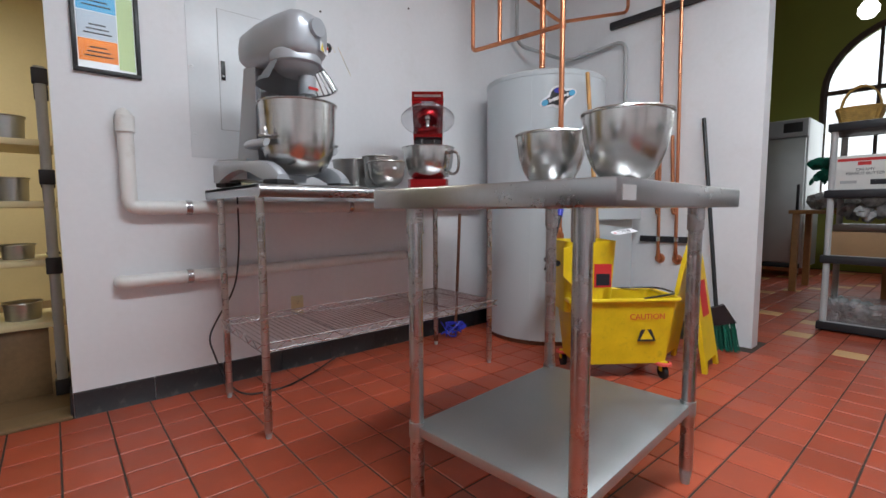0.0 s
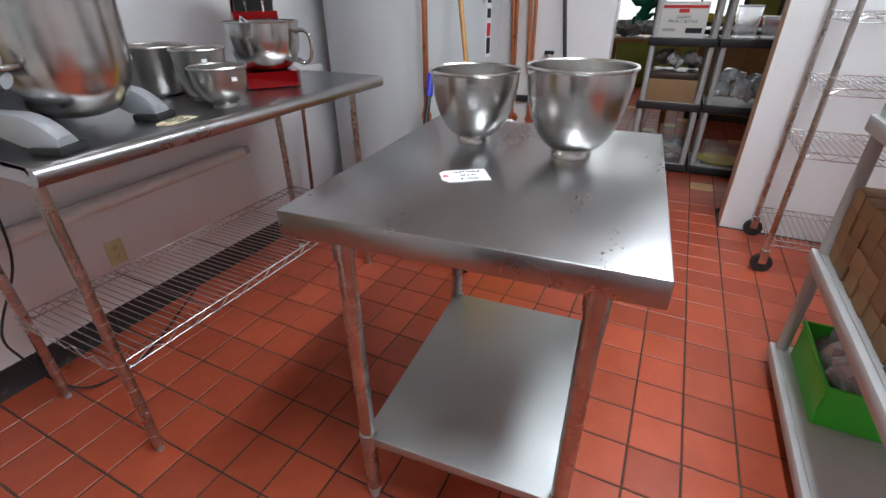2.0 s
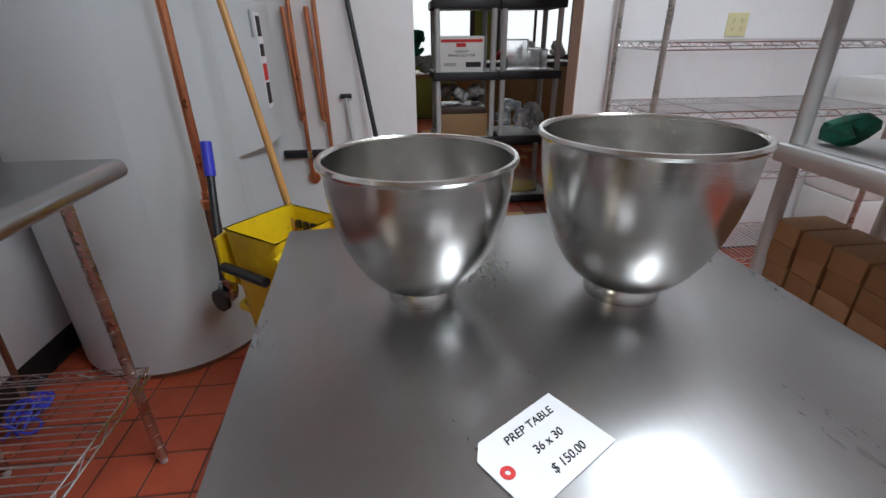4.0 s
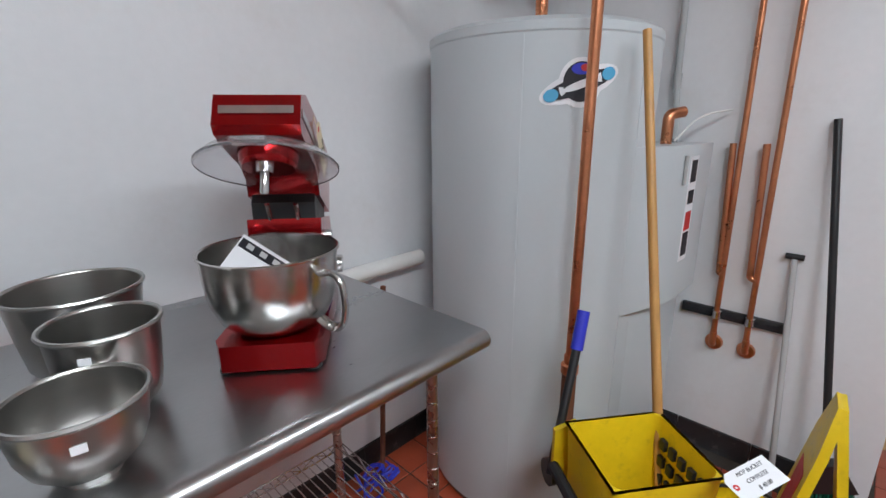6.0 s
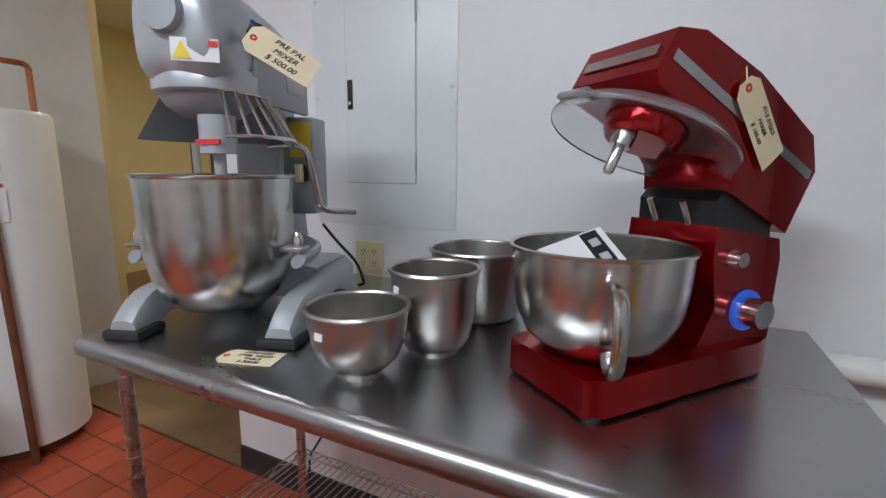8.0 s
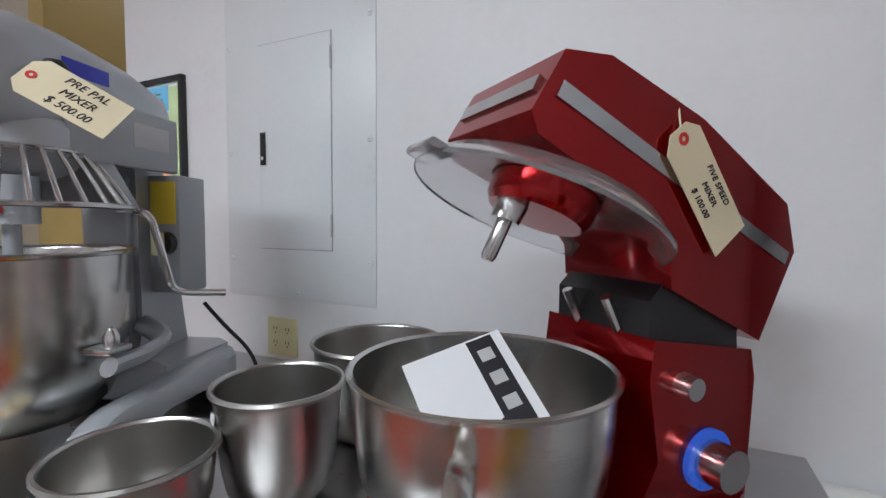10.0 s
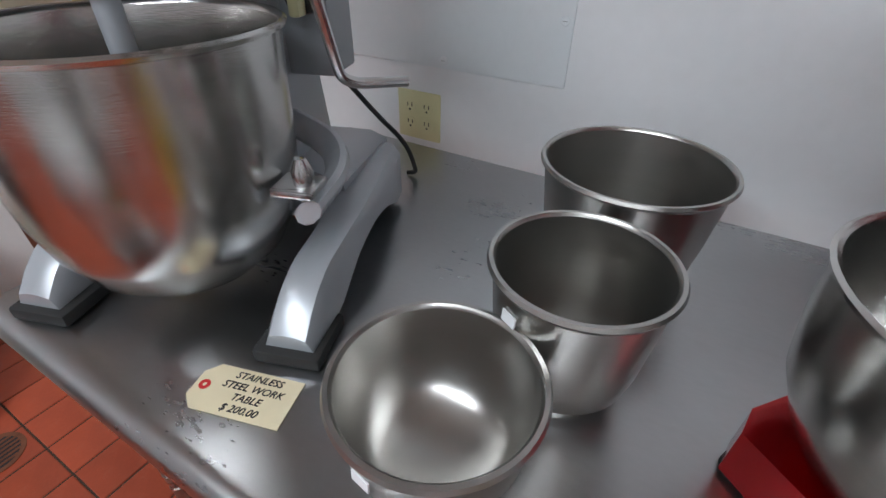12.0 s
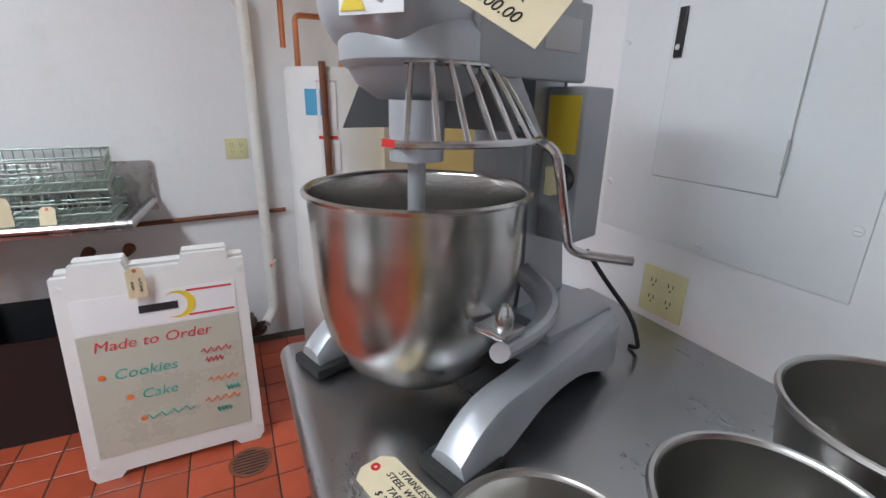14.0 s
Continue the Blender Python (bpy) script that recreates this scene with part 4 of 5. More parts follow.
for z, r in ((0.735, 0.028), (0.765, 0.02), (0.42, 0.03), (2.0, 0.02)):
    part("coupling", lathe(B(), [(0, -0.02), (r * 0.8, -0.02), (r, -0.014), (r, 0.014), (r * 0.8, 0.02), (0, 0.02)], 18, pose(PX, PY, z)), COPPER if z > 0.5 else STEEL, cp)
part("valve_body", tube(B(), bend([(PX, PY, 0.42), (PX, PY, 0.34), (PX + 0.12, PY + 0.08, 0.34)], 0.04), 0.03, 14), STEEL, cp)
part("valve_wheel", cyl(B(), (PX - 0.05, PY + 0.03, 0.35), (PX - 0.035, PY + 0.02, 0.35), 0.045, seg=24), BLACKP, cp)
part("branch", tube(B(), bend([(PX, PY, 2.0), (2.27, -0.17, 2.0), (2.27, -0.17, CEIL)], 0.03), 0.014, 12), COPPER, cp)
part("branch_riser", cyl(B(), (2.29, -0.4, 2.0), (2.29, -0.4, CEIL), 0.014, seg=12), COPPER, cp)
part("heater_riser", cyl(B(), (2.55, -0.55, 1.79), (2.55, -0.55, CEIL), 0.02, seg=14), COPPER, cp)
part("cross_run", tube(B(), bend([(2.35, -0.45, 2.35), (2.75, -0.55, 2.2), (3.3, -0.75, 2.35), (3.3, -0.75, CEIL)], 0.05), 0.012, 10), COPPER, cp)
wp = thing("wall_pipe", pose(0, -0.045, 0), "pair of copper water pipes on the back wall", "pipe")
for y, ys in ((-0.985, -0.945), (-1.108, -1.058)):
    part("riser", cyl(B(), (XB - 0.035, y, 0.56), (XB - 0.035, y + 0.03, CEIL), 0.0115, seg=12), COPPER, wp)
    part("stub", tube(B(), bend([(XB - 0.035, ys, 1.41), (XB - 0.035, ys - 0.022, 0.87), (XB - 0.035, y, 0.865)], 0.025), 0.0125, 12), COPPER, wp)
    part("wall_flange", lathe(B(), [(0, 0), (0.036, 0.0), (0.032, 0.012), (0.012, 0.018), (0, 0.018)], 24, pose(XB, y, 0.54, 0, -90)), COPPER, wp)
    part("elbow", tube(B(), bend([(XB - 0.035, y, 0.6), (XB - 0.035, y, 0.54), (XB - 0.002, y, 0.54)], 0.025), 0.014, 12), COPPER, wp)
    part("pipe_clip", cyl(B(), (XB - 0.035, y, 0.665), (XB - 0.035, y, 0.7), 0.018, seg=14), CHROME, wp)
rail = thing("wall_rail", pose(0, -0.045, 0), "dark slotted steel strut rail on the wall", "rail")
part("strut", box(B(), XB - 0.022, -1.235, 0.66, XB, -0.84, 0.702, 0.002), BLACKSH, rail)
for k in range(5):
    part("slot", box(B(), XB - 0.0235, -1.21 + 0.075 * k, 0.674, XB - 0.0222, -1.165 + 0.075 * k, 0.688), INK, rail)
solo("wall_rail", box(B(), XB - 0.03, -1.3, 2.27, XB, -0.6, 2.32, 0.002), BLACKSH, "black steel strut rail high on the wall", "rail")
cd = thing("conduit", pose(0, -0.045, 0), "grey electrical conduit bending down to the heater box", "conduit")
part("rigid_conduit", tube(B(), bend([(2.85, -0.025, CEIL), (2.85, -0.025, 2.2), (3.3, -0.2, 2.12), (XB - 0.03, -0.69, 2.16), (XB - 0.03, -0.7, 1.65)], 0.09), 0.014, 12), GREYPL, cd)
bm = B()
tube(bm, bend([(XB - 0.03, -0.7, 1.66), (XB - 0.06, -0.72, 1.55), (3.12, -0.78, 1.42)], 0.05), 0.013, 10)
part("flexible_conduit", bm, GREYPL, cd, "ribbed flexible conduit")
part("fitting", cyl(B(), (XB - 0.03, -0.7, 1.63), (XB - 0.03, -0.7, 1.69), 0.018, seg=12), GREYPL, cd)
solo("relief_valve", tube(B(), bend([(2.98, -0.84, 1.41), (2.98, -0.84, 1.52), (3.04, -0.87, 1.53)], 0.02), 0.02, 12), COPPER, "brass relief valve on the heater box", "valve")
solo("thin_tube", tube(B(), bend([(3.1, -0.83, 1.42), (3.2, -0.88, 1.52), (XB - 0.035, -0.97, 1.54)], 0.1), 0.004, 6), PVC, "thin plastic tube between heater box and pipe", "tube")

# ---- mop bucket ----
MB = pose(2.315, -1.265, 0, 0, 0, math.degrees(math.atan2(-0.6, 0.8)))
mb = thing("mop_bucket", MB, "yellow plastic mop bucket with a side-press wringer", "mop bucket")
def tub(x0, x1, w0, w1, z0, z1, t=0.008, grow=0.035):
    bm = B()
    def loop(e, z, ww):
        return [bm.verts.new(p) for p in ((x0 - e, -ww, z), (x1 + e, -ww, z), (x1 + e, ww, z), (x0 - e, ww, z))]
    o0, o1 = loop(0, z0, w0), loop(grow, z1, w1)
    i1, i0 = loop(grow - t, z1, w1 - t), loop(-t, z0 + 0.02, w0 - t)
    for a, b in ((o0, o1), (o1, i1), (i1, i0)):
        for k in range(4):
            bm.faces.new((a[k], a[(k + 1) % 4], b[(k + 1) % 4], b[k]))
    bm.faces.new(o0[::-1])
    bm.faces.new(i0)
    es = [e for e in bm.edges if abs(e.verts[0].co.z - e.verts[1].co.z) > 0.1]
    bmesh.ops.bevel(bm, geom=es, offset=0.03, segments=4, affect="EDGES", profile=0.5)
    return bm
body = part("bucket", tub(-0.27, 0.22, 0.125, 0.155, 0.085, 0.43), YELLOW, mb, "worn yellow bucket body")
rim = [(-0.32, -0.165, 0.43), (0.265, -0.165, 0.43), (0.265, 0.165, 0.43), (-0.32, 0.165, 0.43)]
part("rim", tube(B(), bend(rim + [rim[0]], 0.04), 0.012, 8), YELLOW, body)
part("wringer", tub(-0.33, -0.08, 0.1, 0.125, 0.36, 0.735, 0.008, 0.012), YELLOW, mb, "yellow wringer basket")
hl = B()
for r in range(4):
    for c in range(5):
        box(hl, -0.0745 + 0.0, -0.085 + c * 0.036, 0.5 + r * 0.052, -0.066, -0.063 + c * 0.036, 0.53 + r * 0.052, 0.002)
hl2 = B()
for r in range(4):
    for c in range(5):
        box(hl2, -0.0905, -0.085 + c * 0.036, 0.5 + r * 0.052, -0.0785, -0.063 + c * 0.036, 0.53 + r * 0.052, 0.002)
tagged(part("drain_holes", hl2, BLACKP, mb, "rows of square drain holes"), kind="stuff")
hl.free()
for s in (-1, 1):
    part("wringer_bracket", prism(B(), [(-0.36, 0.7), (-0.3, 0.72), (-0.16, 0.64), (-0.13, 0.56), (-0.16, 0.42), (-0.22, 0.42), (-0.36, 0.56)], "y", s * 0.135, s * 0.15, 0.004), YELLOW, mb)
part("side_label", box(B(), -0.2, -0.1535, 0.5, -0.11, -0.1505, 0.62), REDP, mb, "red and black warning label")
part("label_print", box(B(), -0.19, -0.155, 0.51, -0.12, -0.1536, 0.57), INK, mb)
part("press_bar", tube(B(), [(-0.375, -0.1, 0.62), (-0.375, 0.1, 0.62)], 0.016, 10), BLACKP, mb)
part("wringer_handle", cyl(B(), (-0.36, 0.15, 0.55), (-0.25, 0.27, 0.86), 0.013, seg=12), BLACKP, mb, "black steel handle")
part("handle_grip", cyl(B(), (-0.25, 0.27, 0.86), (-0.22, 0.303, 0.965), 0.018, seg=14), BLUEP, mb, "blue ribbed grip")
part("bail", tube(B(), bend([(0.06, -0.165, 0.44), (0.2, -0.17, 0.46), (0.28, -0.08, 0.45), (0.28, 0.1, 0.45), (0.06, 0.165, 0.44)], 0.06), 0.005, 8), BLACKP, mb)
lettering("caution_word", "CAUTION", 0.042, REDP, mb, pose(0.09, -0.1505, 0.34, 84, 0, 0), "red printed word CAUTION")
part("caution_symbol", rot(prism(B(), [(-0.05, -0.04), (0.05, -0.04), (0.03, 0.015), (0.012, 0.045), (-0.012, 0.045), (-0.03, 0.015)], "y", -0.001, 0.0005), pose(0.09, -0.1425, 0.25, -6)), INK, mb, "black caution symbol")
part("symbol_inner", rot(prism(B(), [(-0.034, -0.03), (0.034, -0.03), (0.0, 0.03)], "y", -0.002, -0.0011), pose(0.09, -0.1425, 0.25, -6)), YELLOW, mb)
for x, y in ((-0.26, -0.13), (-0.26, 0.13), (0.2, -0.12), (0.2, 0.12)):
    part("caster_wheel", cyl(B(), (x - 0.012, y, 0.036), (x + 0.012, y, 0.036), 0.036, seg=20), RUBBER, mb)
    part("caster_fork", box(B(), x - 0.02, y - 0.014, 0.04, x + 0.02, y + 0.014, 0.092, 0.004), YELLOW, mb)
    part("caster_bumper", lathe(B(), [(0.03, 0.07), (0.042, 0.074), (0.042, 0.086), (0.03, 0.09)], 20, pose(x, y, 0)), PINK, mb, "red rubber bumper ring")
tag_thing(pose(2.155, -1.37, 0.785, 12, -8, -25), ["MOP BUCKET", "COMPLETE", "$ 40.00"], "white price tag tied to the mop bucket", WPAPER, 0.125, 0.063, 0.012)
mop = thing("mop", pose(0, 0, 0), "wooden mop handle leaning from the bucket to the heater", "mop")
part("handle", cyl(B(), (2.265, -1.19, 0.42), (2.545, -0.9, 1.74), 0.0135, 0.0125, 14), WOOD, mop)
cs = thing("caution_sign", pose(2.74, -1.48, 0, 0, 0, 6), "folded yellow plastic wet floor sign", "floor sign")
for s, t in ((1, 9), (-1, -9)):
    pn2 = part("panel", rot(prism(B(), [(-0.13, 0.0), (-0.1, 0.0), (-0.085, 0.06), (0.085, 0.06), (0.1, 0.0), (0.13, 0.0), (0.1, 0.6), (0.05, 0.74), (-0.05, 0.74), (-0.1, 0.6)], "y", -0.012, 0.012, 0.005), pose(0, s * 0.115, 0.0, t)), YELLOW, cs)
    part("print_panel", rot(box(B(), -0.06, s * 0.0125, 0.3, 0.06, s * 0.0135, 0.5), pose(0, s * 0.115, 0.0, t)), REDP, pn2)
br = thing("push_broom", pose(0, -0.045, 0), "black-handled angle broom with green bristles", "broom")
part("handle", cyl(B(), (3.13, -1.44, 0.27), (XB - 0.016, -1.25, 1.5), 0.0125, seg=14), BLACKP, br)
part("broom_head", rot(prism(B(), [(-0.04, 0.27), (0.04, 0.3), (0.11, 0.19), (-0.12, 0.14)], "y", -0.022, 0.022, 0.006), pose(3.13, -1.44, 0, 0, 0, -62)), BLACKP, br)
bm = B()
random.seed(5)
for k in range(170):
    x = random.uniform(-0.115, 0.1)
    y = random.uniform(-0.018, 0.018)
    top = 0.16 + (x + 0.12) * 0.2
    tube(bm, [(x, y, top), (x * 1.25 + 0.015, y * 1.8 + random.uniform(-0.006, 0.006), 0.002 + random.uniform(0, 0.012))], 0.0022, 4)
part("bristles", rot(bm, pose(3.13, -1.44, 0, 0, 0, -62)), BRISTLE, br, "dark green splayed bristles")
solo("squeegee_pole", tube(B(), [(3.17, -1.345, 0.0), (XB - 0.014, -1.255, 0.98)], 0.0115, 12), LGREY, "grey metal dustpan pole leaning on the wall", "pole")
solo("pole_handle", cyl(B(), (XB - 0.016, -1.285, 0.985), (XB - 0.016, -1.225, 0.985), 0.012, seg=12), BLACKP, "short black cross handle of the pole", "handle")
solo("broom_stick", cyl(B(), (2.16, -0.1, 0.0), (2.21, -0.095, 0.87), 0.011, seg=10), RUSTY, "thin rusty rod standing behind the table", "rod")
bm = B()
random.seed(9)
for k in range(7):
    pts = [(2.08 + random.uniform(-0.1, 0.12), -0.14 + random.uniform(-0.06, 0.08), 0.01 + random.uniform(0, 0.12)) for q in range(5)]
    tube(bm, bend(pts, 0.06), 0.005, 6)
solo("tangled_cable", bm, BLUEP, "tangle of blue and clear cable on the floor", "cable", kind="stuff")

# ---- plastic shelving in the front room ----
def plastic_shelf(m, w, d, levels, label, top=BLACKSH, post=LGREY, h=0.06, group="", lip=None):
    s = thing("plastic_shelf", m, label, "shelf", group)
    for z in levels:
        bm = B()
        box(bm, 0, 0, z - h, d, w, z - 0.004, 0.006)
        part("shelf", bm, top, s)
        part("shelf_deck", box(B(), 0.02, 0.02, z - 0.0035, d - 0.02, w - 0.02, z, 0.001), lip or LGREY, s)
    for a, b in zip(levels, levels[1:]):
        for x in (0.035, d - 0.035):
            for y in (0.035, w - 0.035):
                part("post", cyl(B(), (x, y, a), (x, y, b - h), 0.021, seg=14), post, s)
    return s
LV = [0.07, 0.56, 1.03, 1.5]
plastic_shelf(pose(4.230, -2.265, 0), 0.475, 0.45, LV, "grey and black plastic shelf loaded with kitchen goods", group="front room shelves")
plastic_shelf(pose(4.250, -2.750, 0), 0.475, 0.45, LV, "grey and black plastic shelf with containers and bags", group="front room shelves")


def wicker(m, w, d, h, mat, label, handle=False):
    b = thing("wicker_basket", m, label, "basket")
    bm = B()
    n = 36
    for i in range(9):
        t = i / 8
        k = 0.78 + 0.22 * t
        tube(bm, [(d / 2 * k * math.copysign(abs(math.cos(a)) ** 0.6, math.cos(a)) * (1 + 0.02 * (-1) ** j), w / 2 * k * math.copysign(abs(math.sin(a)) ** 0.6, math.sin(a)) * (1 + 0.02 * (-1) ** j), 0.008 + (h - 0.01) * t) for j, a in enumerate([2 * math.pi * q / n for q in range(n)])], 0.55 * h / 8, 6, True)
    part("weave", bm, mat, b)
    part("bottom", lathe(B(), [(0, 0.002), (min(w, d) * 0.36, 0.002), (min(w, d) * 0.36, 0.01), (0, 0.01)], 24), mat, b)
    if handle:
        for off in (-0.02, 0.02):
            part("handle", tube(B(), [(off, w * 0.42 * math.cos(a), h + w * 0.62 * math.sin(a)) for a in [math.pi * q / 16 for q in range(17)]], 0.006, 8), mat, b)
    return b


wicker(pose(4.450, -1.930, 1.5), 0.26, 0.26, 0.11, WICKERY, "straw basket with hoop handles on the shelf top", True)
wicker(pose(4.450, -2.270, 1.5), 0.27, 0.22, 0.13, WICKER, "rectangular orange wicker basket on the shelf top")
st = thing("cake_stand", pose(4.480, -2.580, 1.5), "tiered black wire cake stand", "cake stand")
for z, r in ((0.02, 0.11), (0.12, 0.09)):
    part("tier", lathe(B(), [(0, z), (r, z), (r + 0.01, z + 0.012), (r, z + 0.008), (0, z + 0.006)], 32), DIRTY, st)
part("stem", cyl(B(), (0, 0, 0), (0, 0, 0.3), 0.006, seg=10), BLACKP, st)
part("foot", lathe(B(), [(0, 0), (0.06, 0), (0.05, 0.012), (0, 0.018)], 24), BLACKP, st)
cx = thing("carton", pose(4.260, -1.840, 1.03), "white food carton with a red stripe", "box")
part("box", box(B(), 0, -0.32, 0, 0.25, 0, 0.235, 0.003), WCARD, cx)
part("red_stripe", box(B(), -0.0015, -0.31, 0.195, -0.0005, -0.01, 0.215), REDP, cx)
part("maker_mark", box(B(), -0.0015, -0.19, 0.165, -0.0005, -0.12, 0.19), REDP, cx)
lettering("print", "CREAMY", 0.026, INK, cx, pose(-0.0015, -0.16, 0.135, 90, 0, -90))
lettering("print", "PEANUT BUTTER", 0.026, INK, cx, pose(-0.0015, -0.16, 0.108, 90, 0, -90))
part("print_bar", box(B(), -0.0015, -0.3, 0.03, -0.0005, -0.19, 0.065), INK, cx)
part("print_bar", box(B(), -0.0015, -0.12, 0.04, -0.0005, -0.03, 0.06), GREYPL, cx)
solo("flour_box", box(B(), 0, 0, 0, 0.34, 0.36, 0.17, 0.004), CARD, "open brown cardboard box on the shelf", "box", pose(4.260, -2.200, 0.56))
solo("dark_tray", box(B(), 0, 0, 0, 0.34, 0.35, 0.05, 0.01), DARKW, "dark tray lying on the cardboard box", "tray", pose(4.265, -2.195, 0.731))


def heap(name, m, sx, sy, sz, n, mat, label, category, seed):
    """A loose pile of crumpled packets."""
    random.seed(seed)
    bm = B()
    for k in range(n):
        r = bmesh.ops.create_icosphere(bm, subdivisions=2, radius=1)
        s = random.uniform(0.5, 1.0)
        q = Matrix.Translation((random.uniform(0, sx), random.uniform(0, sy), sz * 0.35 * s + random.uniform(0, sz * 0.5))) @ Euler([random.uniform(0, 6) for _ in range(3)]).to_matrix().to_4x4() @ Matrix.Diagonal((sx * 0.22 * s, sy * 0.2 * s, sz * 0.3 * s, 1))
        for v in r["verts"]:
            v.co += Vector((noise.noise(v.co * 2 + Vector((k, 0, 0))), noise.noise(v.co * 2 + Vector((0, k, 0))), noise.noise(v.co * 2 + Vector((0, 0, k))))) * 0.5
        bmesh.ops.transform(bm, matrix=q, verts=r["verts"])
        for v in r["verts"]:
            v.co.z = max(v.co.z, 0.001)
    return solo(name, bm, mat, label, category, m, kind="stuff", smooth=0.5)


heap("bagged_goods", pose(4.290, -2.180, 0.785), 0.26, 0.3, 0.12, 10, DIRTY, "heap of bagged grey goods on a tray", "bags", 3)
heap("plastic_bags", pose(4.300, -2.680, 0.563), 0.3, 0.32, 0.26, 12, BAGM, "crumpled clear plastic bags on the shelf", "bags", 4)
def clear_tub(m, w, d, h, label, lid=True):
    t = thing("plastic_tub", m, label, "container", "clear containers")
    bm = B()
    for a in ((0, 0, d, 0.003), (0, w - 0.003, d, w), (0, 0.003, 0.003, w - 0.003), (d - 0.003, 0.003, d, w - 0.003)):
        box(bm, a[0], a[1], 0.0, a[2], a[3], h)
    box(bm, 0.003, 0.003, 0, d - 0.003, w - 0.003, 0.003)
    part("tub", bm, CLEARP, t, smooth=0)
    if lid:
        part("lid", box(B(), -0.005, -0.005, h, d + 0.005, w + 0.005, h + 0.012, 0.004), BAGM, t)
    return t
clear_tub(pose(4.330, -2.500, 1.031), 0.15, 0.15, 0.2, "clear square plastic food container")
clear_tub(pose(4.350, -2.660, 1.031), 0.13, 0.15, 0.13, "low clear plastic food container")
clear_tub(pose(4.270, -2.220, 0.071), 0.4, 0.36, 0.15, "clear storage bin full of small kitchen parts", False)
heap("small_parts", pose(4.300, -2.180, 0.076), 0.28, 0.32, 0.14, 26, DIRTY, "mixed small kitchen parts in a bin", "parts", 6)
solo("round_tray", lathe(B(), [(0, 0.004), (0.14, 0.004), (0.17, 0.02), (0.172, 0.024), (0.165, 0.022), (0.138, 0.008), (0, 0.008)], 40), YLABEL, "yellow-rimmed round tray on the low shelf", "tray", pose(4.470, -2.510, 0.072))
clear_tub(pose(4.330, -2.650, 0.075), 0.28, 0.26, 0.14, "clear round-edged cake box on the low shelf", False)
heap("greenery", pose(4.780, -1.720, 1.05), 0.2, 0.12, 0.3, 14, BRISTLE, "artificial green leaves behind the shelf", "plant", 8)

# ---- front room furniture ----
fr = thing("refrigerator", pose(7.2, -1.1, 0), "upright stainless steel reach-in refrigerator on casters", "refrigerator")
part("cabinet", box(B(), 0.03, 0, 0.13, 0.8, 0.74, 2.03, 0.008), SHELFM, fr)
dr = part("door", box(B(), -0.02, 0.02, 0.2, 0.027, 0.72, 1.78, 0.008), SHELFM, fr)
part("handle", box(B(), -0.05, 0.05, 0.85, -0.02, 0.08, 1.2, 0.006), BLACKP, dr)
part("control_panel", box(B(), -0.015, 0.005, 1.8, 0.028, 0.735, 2.02, 0.006), GREYBOX, fr)
part("display", box(B(), -0.018, 0.06, 1.86, -0.0155, 0.26, 1.98, 0.002), BLACKP, fr)
part("grille", box(B(), -0.005, 0.02, 0.13, 0.028, 0.72, 0.19, 0.003), BLACKP, fr)
part("sticker", box(B(), -0.0215, 0.6, 1.68, -0.0203, 0.7, 1.74), IVORY, dr)
for x in (0.1, 0.72):
    for y in (0.07, 0.67):
        part("caster", cyl(B(), (x, y - 0.015, 0.06), (x, y + 0.015, 0.06), 0.06, seg=18), RUBBER, fr)
        part("caster_fork", box(B(), x - 0.02, y - 0.025, 0.06, x + 0.02, y + 0.025, 0.135, 0.004), GREYPL, fr)
ct = thing("display_counter", pose(6.3, -3.6, 0), "oak counter with a dark top in the front room", "counter")
part("cabinet", box(B(), 0.03, 0, 0.08, 0.6, 1.4, 0.92, 0.006), BROWNW, ct)
part("countertop", box(B(), 0, -0.03, 0.922, 0.63, 1.43, 0.97, 0.008), DARKW, ct)
for k in range(3):
    part("door", box(B(), 0.012, 0.04 + 0.45 * k, 0.14, 0.028, 0.46 + 0.45 * k, 0.88, 0.006), BROWNW, ct)
part("plinth", box(B(), 0.06, 0.02, 0, 0.58, 1.38, 0.078), DARKW, ct)
heap("red_packets", pose(6.5, -2.95, 0.972), 0.2, 0.3, 0.13, 9, REDP, "pile of small red packets on the counter", "packets", 12)
heap("white_cups", pose(6.45, -3.5, 0.972), 0.3, 0.5, 0.2, 12, WHITEP, "stacked white cups and packets on the counter", "cups", 13)
heap("shop_goods", pose(6.5, -2.5, 0.972), 0.2, 0.25, 0.18, 10, YLABEL, "yellow packets on the counter", "packets", 14)
tb = thing("side_table", pose(6.0, -2.05, 0), "brown wooden table near the windows", "table")
part("tabletop", box(B(), 0, 0, 0.84, 0.7, 0.85, 0.88, 0.006), BROWNW, tb)
for x in (0.06, 0.64):
    for y in (0.06, 0.79):
        part("leg", box(B(), x - 0.03, y - 0.03, 0, x + 0.03, y + 0.03, 0.84, 0.004), BROWNW, tb)
heap("table_goods", pose(6.1, -1.95, 0.881), 0.4, 0.6, 0.2, 14, DIRTY, "assorted goods on the wooden table", "goods", 15)
bkt = thing("white_pail", pose(3.62, -1.35, 0), "stack of white plastic pails behind the wall", "pail")
for k in range(4):
    part("pail", lathe(B(), [(0, 0.02 + k * 0.07), (0.12, 0.02 + k * 0.07), (0.135, 0.2 + k * 0.07), (0.142, 0.2 + k * 0.07), (0.142, 0.225 + k * 0.07), (0, 0.22 + k * 0.07)] if k else [(0, 0), (0.12, 0), (0.135, 0.2), (0.142, 0.2), (0.142, 0.225), (0, 0.22)], 28), WHITEP, bkt)
